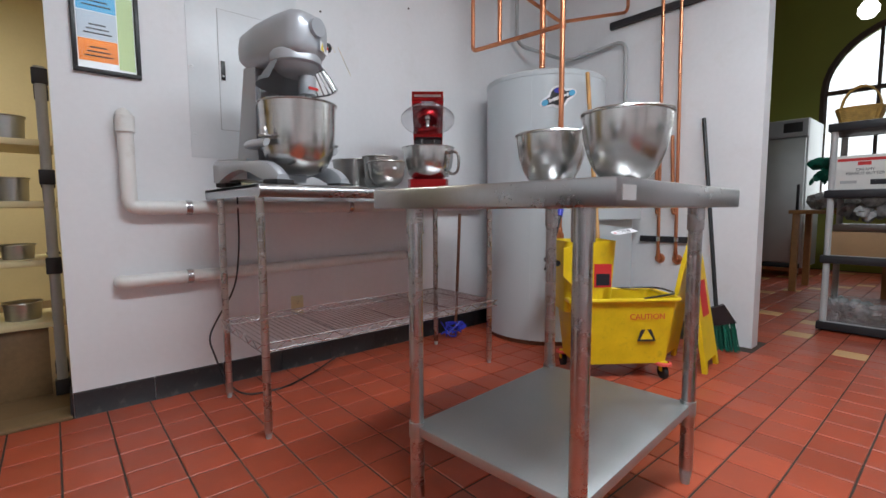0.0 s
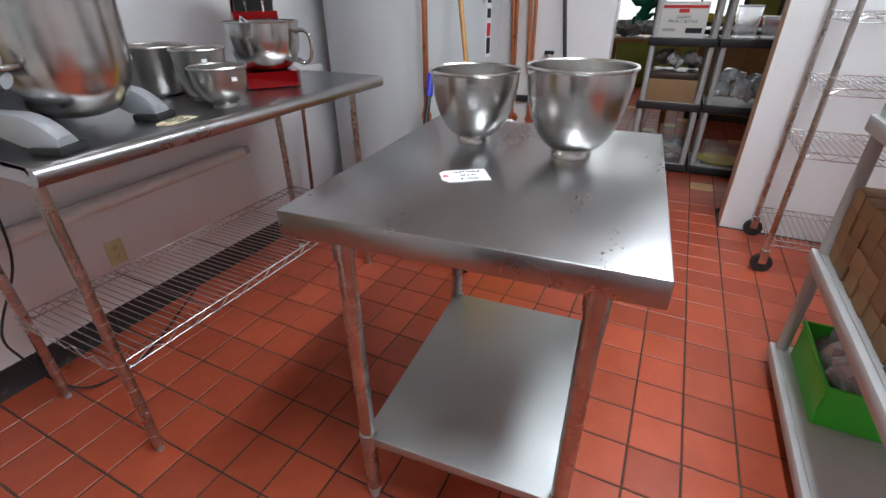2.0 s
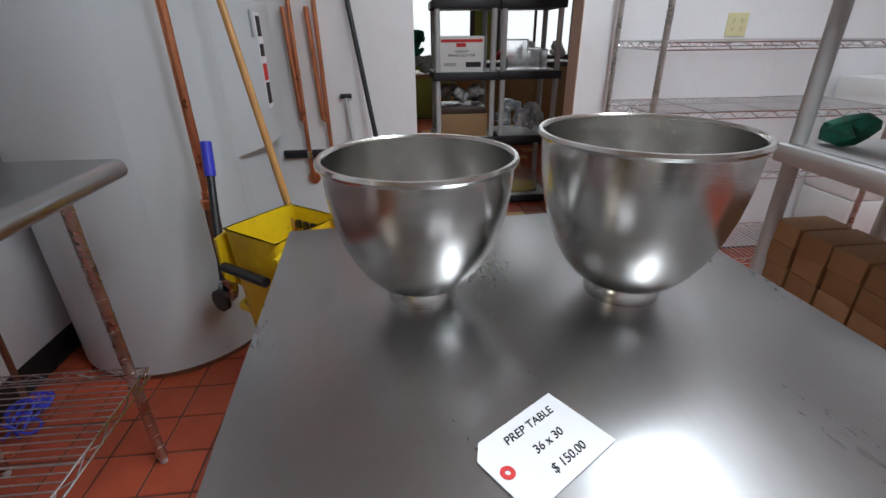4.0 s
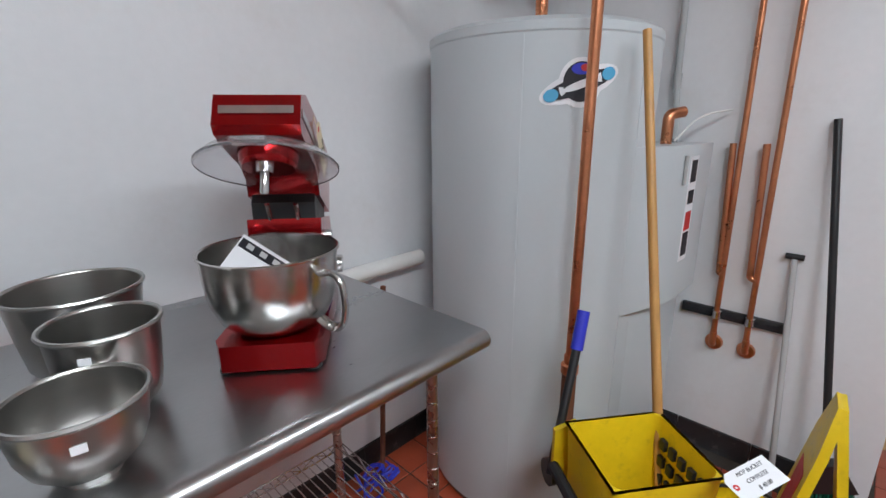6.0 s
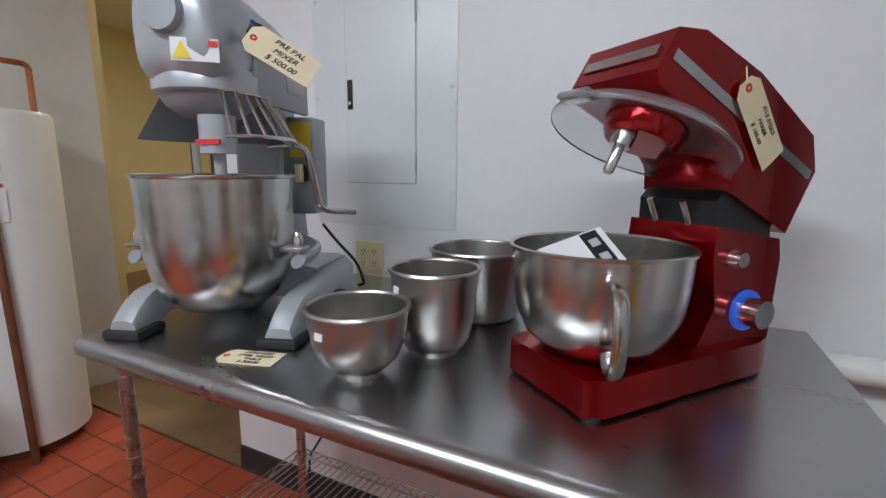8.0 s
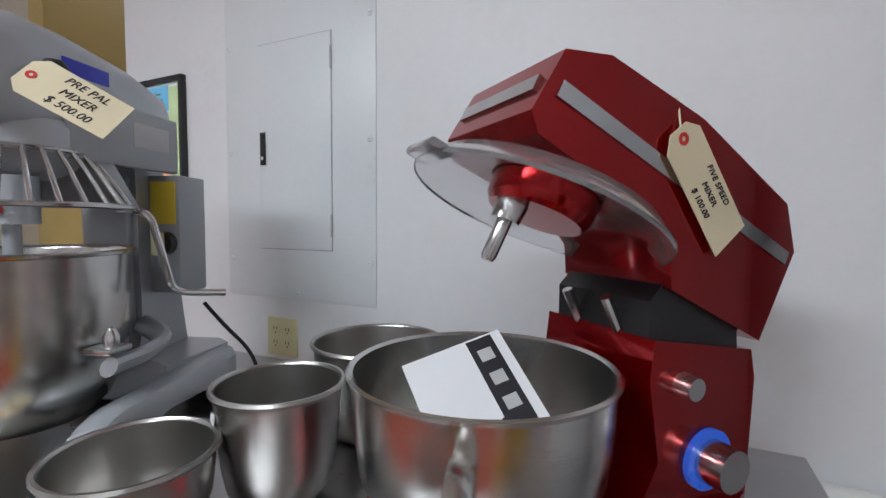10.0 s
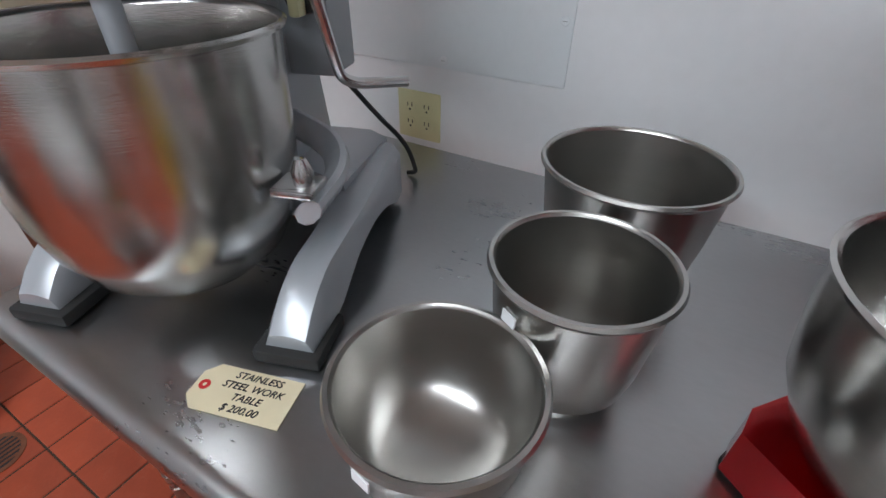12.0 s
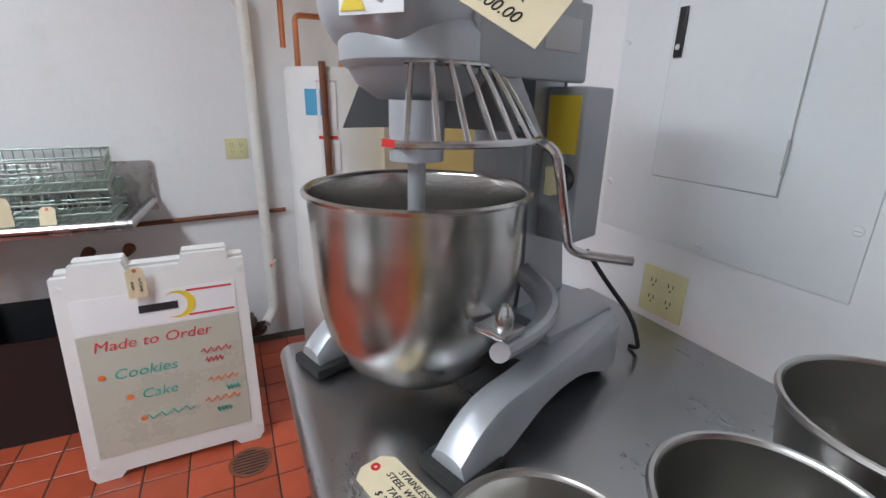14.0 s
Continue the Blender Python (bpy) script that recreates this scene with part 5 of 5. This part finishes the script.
pl = thing("pendant_lamp", pose(7.4, -1.55, 3.22), "white glass globe pendant lamp", "lamp")
part("globe", lathe(B(), [(0, -0.11), (0.06, -0.09), (0.1, -0.03), (0.1, 0.03), (0.06, 0.09), (0, 0.1)], 24), TUBE, pl)
part("cord", cyl(B(), (0, 0, 0.1), (0, 0, FC - 3.22), 0.006, seg=8), BLACKP, pl)

# ---- chrome wire rack and stock shelf ----
wr = thing("wire_rack", pose(0, 0, 0), "tall chrome wire rack on casters by the white wall", "rack")
RX0, RX1, RY0, RY1 = 2.735, 3.2, -3.85, -2.66
for x in (RX0, RX1):
    for y in (RY0, RY1):
        ringed_post(wr, x, y, 0.13, 1.95, 0.0135, foot=False)
        part("caster_wheel", cyl(B(), (x - 0.014, y, 0.05), (x + 0.014, y, 0.05), 0.05, seg=20), RUBBER, wr)
        part("caster_fork", box(B(), x - 0.022, y - 0.02, 0.05, x + 0.022, y + 0.02, 0.13, 0.004), CHROME, wr)
for z in (0.19, 0.66, 0.95, 1.24, 1.75):
    wire_shelf(wr, RX0, RY0, RX1, RY1, z, along="y", step=0.028)
outlet(pose(XR, -3.33, 1.31, 0, 0, -90), "ivory wall outlet behind the wire rack")
ss = plastic_shelf(pose(1.945, -2.6, 0, 0, 0, -90), 0.98 - 0.0, 0.44, [0.1, 0.53, 1.0, 1.47], "light grey plastic shelf stocked with small boxes", top=LGREY, post=GREYPL, h=0.055)
ss.matrix_world = pose(0.96, -2.6, 0) @ pose(0, 0, 0, 0, 0, -90)
random.seed(21)
bx = mesh_of("small_box", box(B(), 0, -0.16, 0, 0.092, 0, 0.062, 0.002), CARD)
for r in range(4):
    for c in range(9):
        o = new("small_box", bx)
        o.matrix_world = pose(0.99 + 0.102 * c + random.uniform(-0.003, 0.003), -2.635, 0.5305 + 0.0625 * r, 0, 0, random.uniform(-3, 3))
        tagged(o, "small brown cardboard box in a stack on the shelf", "box", "stacked small boxes")
gb = thing("green_basket", pose(1.52, -2.96, 0.1005), "bright green plastic basket filled with bagged parts", "basket")
bm = B()
for a in ((0, 0, 0.36, 0.006), (0, 0.294, 0.36, 0.3), (0, 0.006, 0.006, 0.294), (0.354, 0.006, 0.36, 0.294)):
    box(bm, a[0], a[1], 0, a[2], a[3], 0.15, 0.002)
box(bm, 0.006, 0.006, 0, 0.354, 0.294, 0.006)
part("basket", bm, GREENPL, gb)
part("rim", tube(B(), [(0, 0, 0.15), (0.36, 0, 0.15), (0.36, 0.3, 0.15), (0, 0.3, 0.15)], 0.011, 8, True), GREENPL, gb)
heap("bagged_parts", pose(1.55, -2.93, 0.108), 0.3, 0.25, 0.24, 26, BAGM, "bagged grey parts heaped in the green basket", "bags", 22)
heap("dark_pouches", pose(1.5, -2.95, 1.0), 0.35, 0.28, 0.12, 8, BRISTLE, "dark green pouches on the grey shelf", "pouches", 23)
for k in range(5):
    solo("white_crate", box(B(), 0, 0, 0, 0.34, 0.5, 0.21, 0.012), WHITEP, "white plastic storage drawer in a stack", "storage box", pose(2.9, -4.5, 0.0 + 0.2105 * k), group="white stacked drawers")

# ---- dish side ----
sg = thing("sandwich_board", pose(-0.61, -1.19, 0, 0, 0, 92.2) @ Matrix.Diagonal((1.1, 1, 1, 1)), "white plastic A-frame board with faded marker writing", "sandwich board")
# local y faces away from the reader; x to the right of the reader is minus
for s, tilt in ((-1, -7), (1, 7)):
    M = pose(0, s * 0.14, 0, tilt)
    fr2 = part("panel", rot(prism(B(), [(-0.29, 0.03), (-0.27, 0.0), (-0.2, 0.0), (-0.18, 0.025), (0.18, 0.025), (0.2, 0.0), (0.27, 0.0), (0.29, 0.03), (0.29, 0.83), (0.24, 0.83), (0.235, 0.87), (0.09, 0.87), (0.08, 0.835), (-0.08, 0.835), (-0.09, 0.87), (-0.235, 0.87), (-0.24, 0.83), (-0.29, 0.83)], "y", -0.022, 0.022, 0.006), M), WHITEP, sg, "moulded white panel")
    if s < 0:
        part("writing_surface", rot(box(B(), -0.25, -0.0245, 0.1, 0.25, -0.0225, 0.6), M), BOARD, sg, "cream writing surface with marker")
        part("header_panel", rot(box(B(), -0.25, -0.0245, 0.605, 0.25, -0.0225, 0.74), M), WPAPER, sg, "white printed header")
        part("moon_shape", rot(prism(B(), [(0.06 + 0.055 * math.cos(a), 0.675 + 0.055 * math.sin(a)) for a in [math.radians(-120 + 12 * q) for q in range(21)]] + [(0.045 + 0.045 * math.cos(a), 0.675 + 0.048 * math.sin(a)) for a in [math.radians(115 - 12 * q) for q in range(20)]], "y", -0.026, -0.025), M), YLABEL, sg, "yellow crescent shape")
        part("header_bar", rot(box(B(), -0.06, -0.0275, 0.66, 0.06, -0.0262, 0.69), M), INK, sg)
        for z in (0.625, 0.725):
            part("red_scribble", rot(box(B(), 0.09, -0.026, z - 0.004, 0.24, -0.025, z + 0.004), M), REDINK, sg)
        def write(txt, x, z, size, mt):
            lettering("marker_words", txt, size, mt, sg, M @ pose(x, -0.026, z, 90), shear=0.2)
        write("Made to Order", -0.03, 0.55, 0.058, REDINK)
        write("Cookies", -0.07, 0.43, 0.058, TEALINK)
        write("Cake", -0.04, 0.33, 0.055, TEALINK)
        for x, z, w, mt in ((-0.02, 0.23, 0.16, TEALINK), (0.16, 0.46, 0.1, REDINK), (0.15, 0.42, 0.06, REDINK), (0.17, 0.33, 0.1, ORANGEINK), (0.16, 0.24, 0.12, ORANGEINK), (0.2, 0.28, 0.05, TEALINK), (0.16, 0.19, 0.05, TEALINK)):
            part("faded_writing", rot(tube(B(), [(x - w / 2 + w * q / 12, -0.026, z + 0.013 * math.sin(q * 2.1)) for q in range(13)], 0.0028, 5), M), mt, sg)
        for x, z in ((-0.2, 0.43), (-0.13, 0.33), (-0.1, 0.23)):
            part("bullet_dot", rot(cyl(B(), (x, -0.027, z), (x, -0.025, z), 0.011, seg=12), M), ORANGEINK, sg)
        for x in (-0.27, 0.27):
            for z in (0.79, 0.45, 0.06):
                part("rivet", rot(cyl(B(), (x, -0.026, z), (x, -0.022, z), 0.011, seg=12), M), WHITEP, sg)
tag_thing(pose(-0.505, -1.24, 0.79, 0, 0, 0) @ pose(0, 0, 0, 0, 0, 92.2) @ pose(0, 0, 0, 84, 90, 0), ["A-FRAME", "SIGN"], "manila price tag hanging on the sandwich board", length=0.12, ink=0.014)
dn = thing("floor_drain", pose(-0.328, -0.933, 0.0), "round dark cast iron floor drain", "floor drain")
part("ring", lathe(B(), [(0.07, 0.0005), (0.085, 0.0005), (0.085, 0.003), (0.07, 0.003)], 32), RUSTY, dn)
part("cup", cyl(B(), (0, 0, 0.0002), (0, 0, 0.001), 0.07, seg=32), INK, dn)
for k in range(7):
    x = -0.054 + 0.018 * k
    h = math.sqrt(0.07 ** 2 - x * x)
    part("bar", box(B(), x - 0.004, -h, 0.001, x + 0.004, h, 0.003), RUSTY, dn)
dt = thing("dish_table", pose(0, 0, 0), "stainless dish table with a raised edge on the wall", "dish table")
part("top", box(B(), XL + 0.03, -3.2, 0.87, -0.98, -1.3, 0.9, 0.006), STEEL, dt)
part("edge_roll", tube(B(), [(-0.98, -3.2, 0.905), (-0.98, -1.3, 0.905), (XL + 0.04, -1.27, 0.92)], 0.02, 10), STEEL, dt)
part("backsplash", box(B(), XL + 0.002, -3.2, 0.87, XL + 0.03, -1.25, 1.13, 0.004), STEEL, dt)
for y in (-3.1, -2.0):
    part("leg", cyl(B(), (-1.05, y, 0), (-1.05, y, 0.87), 0.02, seg=14), STEEL, dt)
    part("wall_brace", tube(B(), [(-1.05, y, 0.86), (XL + 0.01, y, 0.6)], 0.012, 8), STEEL, dt)


def dish_rack(m, w, d, h, label):
    r = thing("dish_rack", m, label, "dish rack", "wire dish racks")
    bm = B()
    for z in (0.006, h * 0.33, h * 0.66, h):
        tube(bm, [(0, 0, z), (d, 0, z), (d, w, z), (0, w, z)], 0.005, 6, True)
    part("frame", bm, WIREG, r)
    bm = B()
    for k in range(1, 13):
        y = w * k / 13
        tube(bm, [(0, y, h), (0, y, 0.006), (d, y, 0.006), (d, y, h)], 0.0028, 5)
    for k in range(1, 9):
        x = d * k / 9
        tube(bm, [(x, 0, h), (x, 0, 0.006), (x, w, 0.006), (x, w, h)], 0.0028, 5)
    tagged(part("wires", bm, WIREG, r), kind="stuff")
    return r


dish_rack(pose(-1.4, -1.88, 0.9), 0.5, 0.36, 0.15, "grey-green wire dish rack on the dish table")
dish_rack(pose(-1.38, -2.5, 0.9), 0.5, 0.36, 0.15, "grey-green wire dish rack beside another rack")
dish_rack(pose(-1.4, -1.9, 1.06, 0, 4, 6), 0.48, 0.34, 0.14, "wire basket stacked askew on a dish rack")
tag_thing(pose(-1.02, -1.75, 0.98, 0, 75, 20), [], "manila tag tied to the dish rack")
tag_thing(pose(-1.0, -1.6, 0.94, 10, 70, 0), [], "manila tag hanging over the dish table edge")
for y in (-1.6, -1.42):
    solo("faucet_valve", cyl(B(), (XL, y, 0.66), (XL + 0.09, y, 0.66), 0.03, 0.02, 16), RUSTY, "old brass wall faucet valve", "valve", group="wall valves")
solo("black_bin", tub(-0.22, 0.2, 0.2, 0.24, 0.0, 0.5), BLACKP, "black plastic bin under the dish table", "bin", pose(-1.02, -1.75, 0, 0, 0, 90))
heap("under_table_clutter", pose(-1.4, -2.9, 0), 0.4, 0.7, 0.35, 12, DARKW, "dark clutter stored under the dish table", "clutter", 31)
heap("tank_clutter", pose(-1.4, -1.05, 0), 0.18, 0.3, 0.3, 9, DARKW, "dark pump parts at the foot of the wall pipe", "parts", 32)
outlet(pose(XL, -0.83, 1.18, 0, 0, 90), "ivory wall outlet beside the white pipe")
vp = thing("vent_pipe", pose(0, 0, 0), "white painted vertical waste pipe with couplings", "pipe")
part("pipe", tube(B(), bend([(XL, -0.75, 1.93), (XL + 0.06, -0.73, 1.93), (XL + 0.06, -0.72, 0.2), (XL + 0.12, -0.78, 0.14)], 0.06), 0.03, 14), PVC, vp)
for z in (0.45, 0.62):
    part("coupling", cyl(B(), (XL + 0.06, -0.72, z), (XL + 0.06, -0.72, z + 0.07), 0.037, seg=16), PVC, vp)
part("red_dot", cyl(B(), (XL + 0.095, -0.715, 0.5), (XL + 0.1, -0.715, 0.5), 0.01, seg=10), ORANGEINK, vp)
solo("wall_rail_pipe", cyl(B(), (XL + 0.03, -3.0, 0.74), (XL + 0.03, -0.6, 0.82), 0.013, seg=10), RUSTY, "rusty pipe running along the wall", "pipe")
tk = thing("water_tank", pose(-1.13, -0.33, 0), "white tall gas water heater with stickers", "water heater")
part("jacket", lathe(B(), [(0, 0.06), (0.25, 0.06), (0.25, 1.58), (0.24, 1.6), (0, 1.61)], 56), WHITEP, tk, smooth=0.5)
part("stand", cyl(B(), (0, 0, 0), (0, 0, 0.06), 0.2, seg=32), RUSTY, tk)
for a, z0, z1, mt in ((-36, 1.38, 1.5, BLUEPAPER), (-22, 1.32, 1.54, WPAPER), (-22, 1.27, 1.285, REDP), (-22, 1.53, 1.538, REDP), (-20, 1.12, 1.26, WPAPER)):
    part("sticker", rot(box(B(), 0.248, -0.045, z0, 0.253, 0.045, z1), pose(0, 0, 0, 0, 0, a)), mt, tk)
tp = thing("tank_pipe", pose(0, 0, 0), "old copper pipes above and beside the white tank", "pipe")
part("front_pipe", cyl(B(), (-0.86, -0.42, 0.0), (-0.88, -0.44, 1.62), 0.016, seg=12), RUSTY, tp)
for pts in ([(-1.2, -0.5, 1.6), (-1.2, -0.5, 1.85), (-1.2, -0.1, 1.85), (-1.2, -0.1, 1.6)], [(-1.25, -0.56, 1.7), (-1.25, -0.56, CEIL)], [(-1.25, -0.56, 2.05), (-1.2, -0.2, 2.05), (-1.2, -0.2, CEIL)], [(-1.1, -0.3, 1.6), (-1.1, -0.3, CEIL)]):
    part("pipe_run", tube(B(), bend(pts, 0.03), 0.014, 10), COPPER, tp)

# ---- store room ----
sr = thing("pan_rack", pose(-0.72, 0.36, 0), "grey plastic post rack with cream shelves of pans", "shelf")
for z in (0.37, 0.67, 0.95, 1.24):
    part("shelf", box(B(), 0.0, 0.02, z - 0.03, 0.72, 0.44, z, 0.004), CREAM, sr)
for x, y in ((0.69, 0.03), (0.69, 0.42), (0.03, 0.03), (0.03, 0.42)):
    ps = part("post", cyl(B(), (x, y, 0.07), (x, y, 1.58), 0.022, seg=14), GREYPL, sr)
    for z0, z1 in ((0, 0.075), (0.6, 0.68), (1.03, 1.1), (1.5, 1.57)):
        part("connector", box(B(), x - 0.03, y - 0.03, z0, x + 0.03, y + 0.03, z1, 0.005), BLACKSH, ps)
part("lower_board", box(B(), 0.0, 0.05, 0.0, 0.65, 0.065, 0.338, 0.002), BROWNF, sr)
random.seed(41)
for z in (0.37, 0.67, 0.95, 1.24):
    for k in range(4):
        r = random.uniform(0.06, 0.085)
        h = random.uniform(0.06, 0.12)
        mixing_bowl("cake_pan", -0.64 + 0.16 * k, 0.53, z + 0.0005, [(r * 0.92, 0), (r, h)], "dull metal cake pan stacked on the cream shelf", BOWLD, "pans in the store room")
heap("yellow_rags", pose(-0.6, 0.45, 1.2405), 0.4, 0.1, 0.02, 3, WICKERY, "folded cloths on the top shelf", "cloths", 42)
ov = thing("convection_oven", pose(-1.85, 1.35, 1.18), "countertop steel convection oven with a dark glass door", "oven")
part("body", box(B(), 0, 0, 0.0, 0.72, 0.6, 0.66, 0.01), OVENG, ov)
part("door", box(B(), 0.03, -0.03, 0.14, 0.62, -0.001, 0.63, 0.008), OVENG, ov)
part("door_glass", box(B(), 0.15, -0.034, 0.2, 0.5, -0.031, 0.57), DARKGL, ov)
part("control_strip", box(B(), 0.02, -0.012, 0.01, 0.7, -0.001, 0.13, 0.004), LGREY, ov)
for k in range(7):
    part("button", cyl(B(), (0.1 + 0.08 * k, -0.02, 0.07), (0.1 + 0.08 * k, -0.012, 0.07), 0.016, seg=12), BLACKP, ov)
rk = thing("oven_rack", pose(-1.95, 1.25, 0), "black steel rack carrying the oven", "rack")
for x in (0.02, 0.9):
    for y in (0.02, 0.72):
        part("post", box(B(), x - 0.025, y - 0.025, 0, x + 0.025, y + 0.025, 1.95, 0.003), BLACKP, rk)
for z in (0.42, 1.179):
    part("shelf", box(B(), 0.05, 0.0, z - 0.03, 0.87, 0.74, z, 0.003), CREAM, rk)
    part("rail", box(B(), 0.046, -0.006, z - 0.06, 0.874, -0.001, z - 0.005, 0.002), BLACKP, rk)
part("back_case", box(B(), 0.06, 0.3, 0.43, 0.86, 0.7, 0.95, 0.006), OVENG, rk)

# ---- quarry tiles ----
P = 0.1645
X0, Y0 = 0.115, -0.011
def tile_bm(bm, x, y, z=0.0, s=P - 0.006):
    h, e = s / 2, 0.0025
    lo = [bm.verts.new((x + a * h, y + b * h, z - 0.006)) for a, b in ((-1, -1), (1, -1), (1, 1), (-1, 1))]
    md = [bm.verts.new((x + a * h, y + b * h, z - e)) for a, b in ((-1, -1), (1, -1), (1, 1), (-1, 1))]
    hi = [bm.verts.new((x + a * (h - e), y + b * (h - e), z)) for a, b in ((-1, -1), (1, -1), (1, 1), (-1, 1))]
    for p, q in ((lo, md), (md, hi)):
        for k in range(4):
            bm.faces.new((p[k], p[(k + 1) % 4], q[(k + 1) % 4], q[k]))
    bm.faces.new(hi)
floor_ob = bpy.data.objects["floor"]
tm = mesh_of("quarry_tile", (lambda b: (tile_bm(b, 0, 0), b)[1])(B()), TILE)
tmt = mesh_of("tan_tile", (lambda b: (tile_bm(b, 0, 0), b)[1])(B()), TAN)
random.seed(77)
field = B()
TANS = {(int((x - X0) / P), int((Y0 - y) / P)) for x, y in ((3.6, -2.09), (3.95, -1.735), (3.96, -2.425), (4.5, -1.68))}
i0, i1, j0, j1 = int((-1.42 - X0) / P), int((FX - X0) / P), 0, int(5.05 / P)
for i in range(i0, i1):
    for j in range(j0, j1):
        x, y = X0 + (i + 0.5) * P, Y0 - (j + 0.5) * P
        if (XB < x + 0.07 and x - 0.07 < XB + 0.12 and y > -1.66) or (XR - 0.07 < x < XR + 0.23 and y < YR + 0.05):
            continue
        dz = random.uniform(-0.0006, 0.0004)
        tan = (i, j) in TANS or (x > 4.6 and (i * 3 + j * 5) % 11 == 0)
        near = -0.75 < x < 3.1 and -2.1 < y < -0.2
        if tan or near:
            o = new("tan_tile" if tan else "quarry_tile", tmt if tan else tm)
            o.parent, o.matrix_basis = floor_ob, pose(x, y, dz, random.uniform(-0.1, 0.1), random.uniform(-0.1, 0.1), random.uniform(-0.3, 0.3))
        else:
            tile_bm(field, x, y, dz)
tf = part("quarry_tile_field", field, TILEJ, floor_ob, smooth=0)
tagged(tf, kind="stuff")
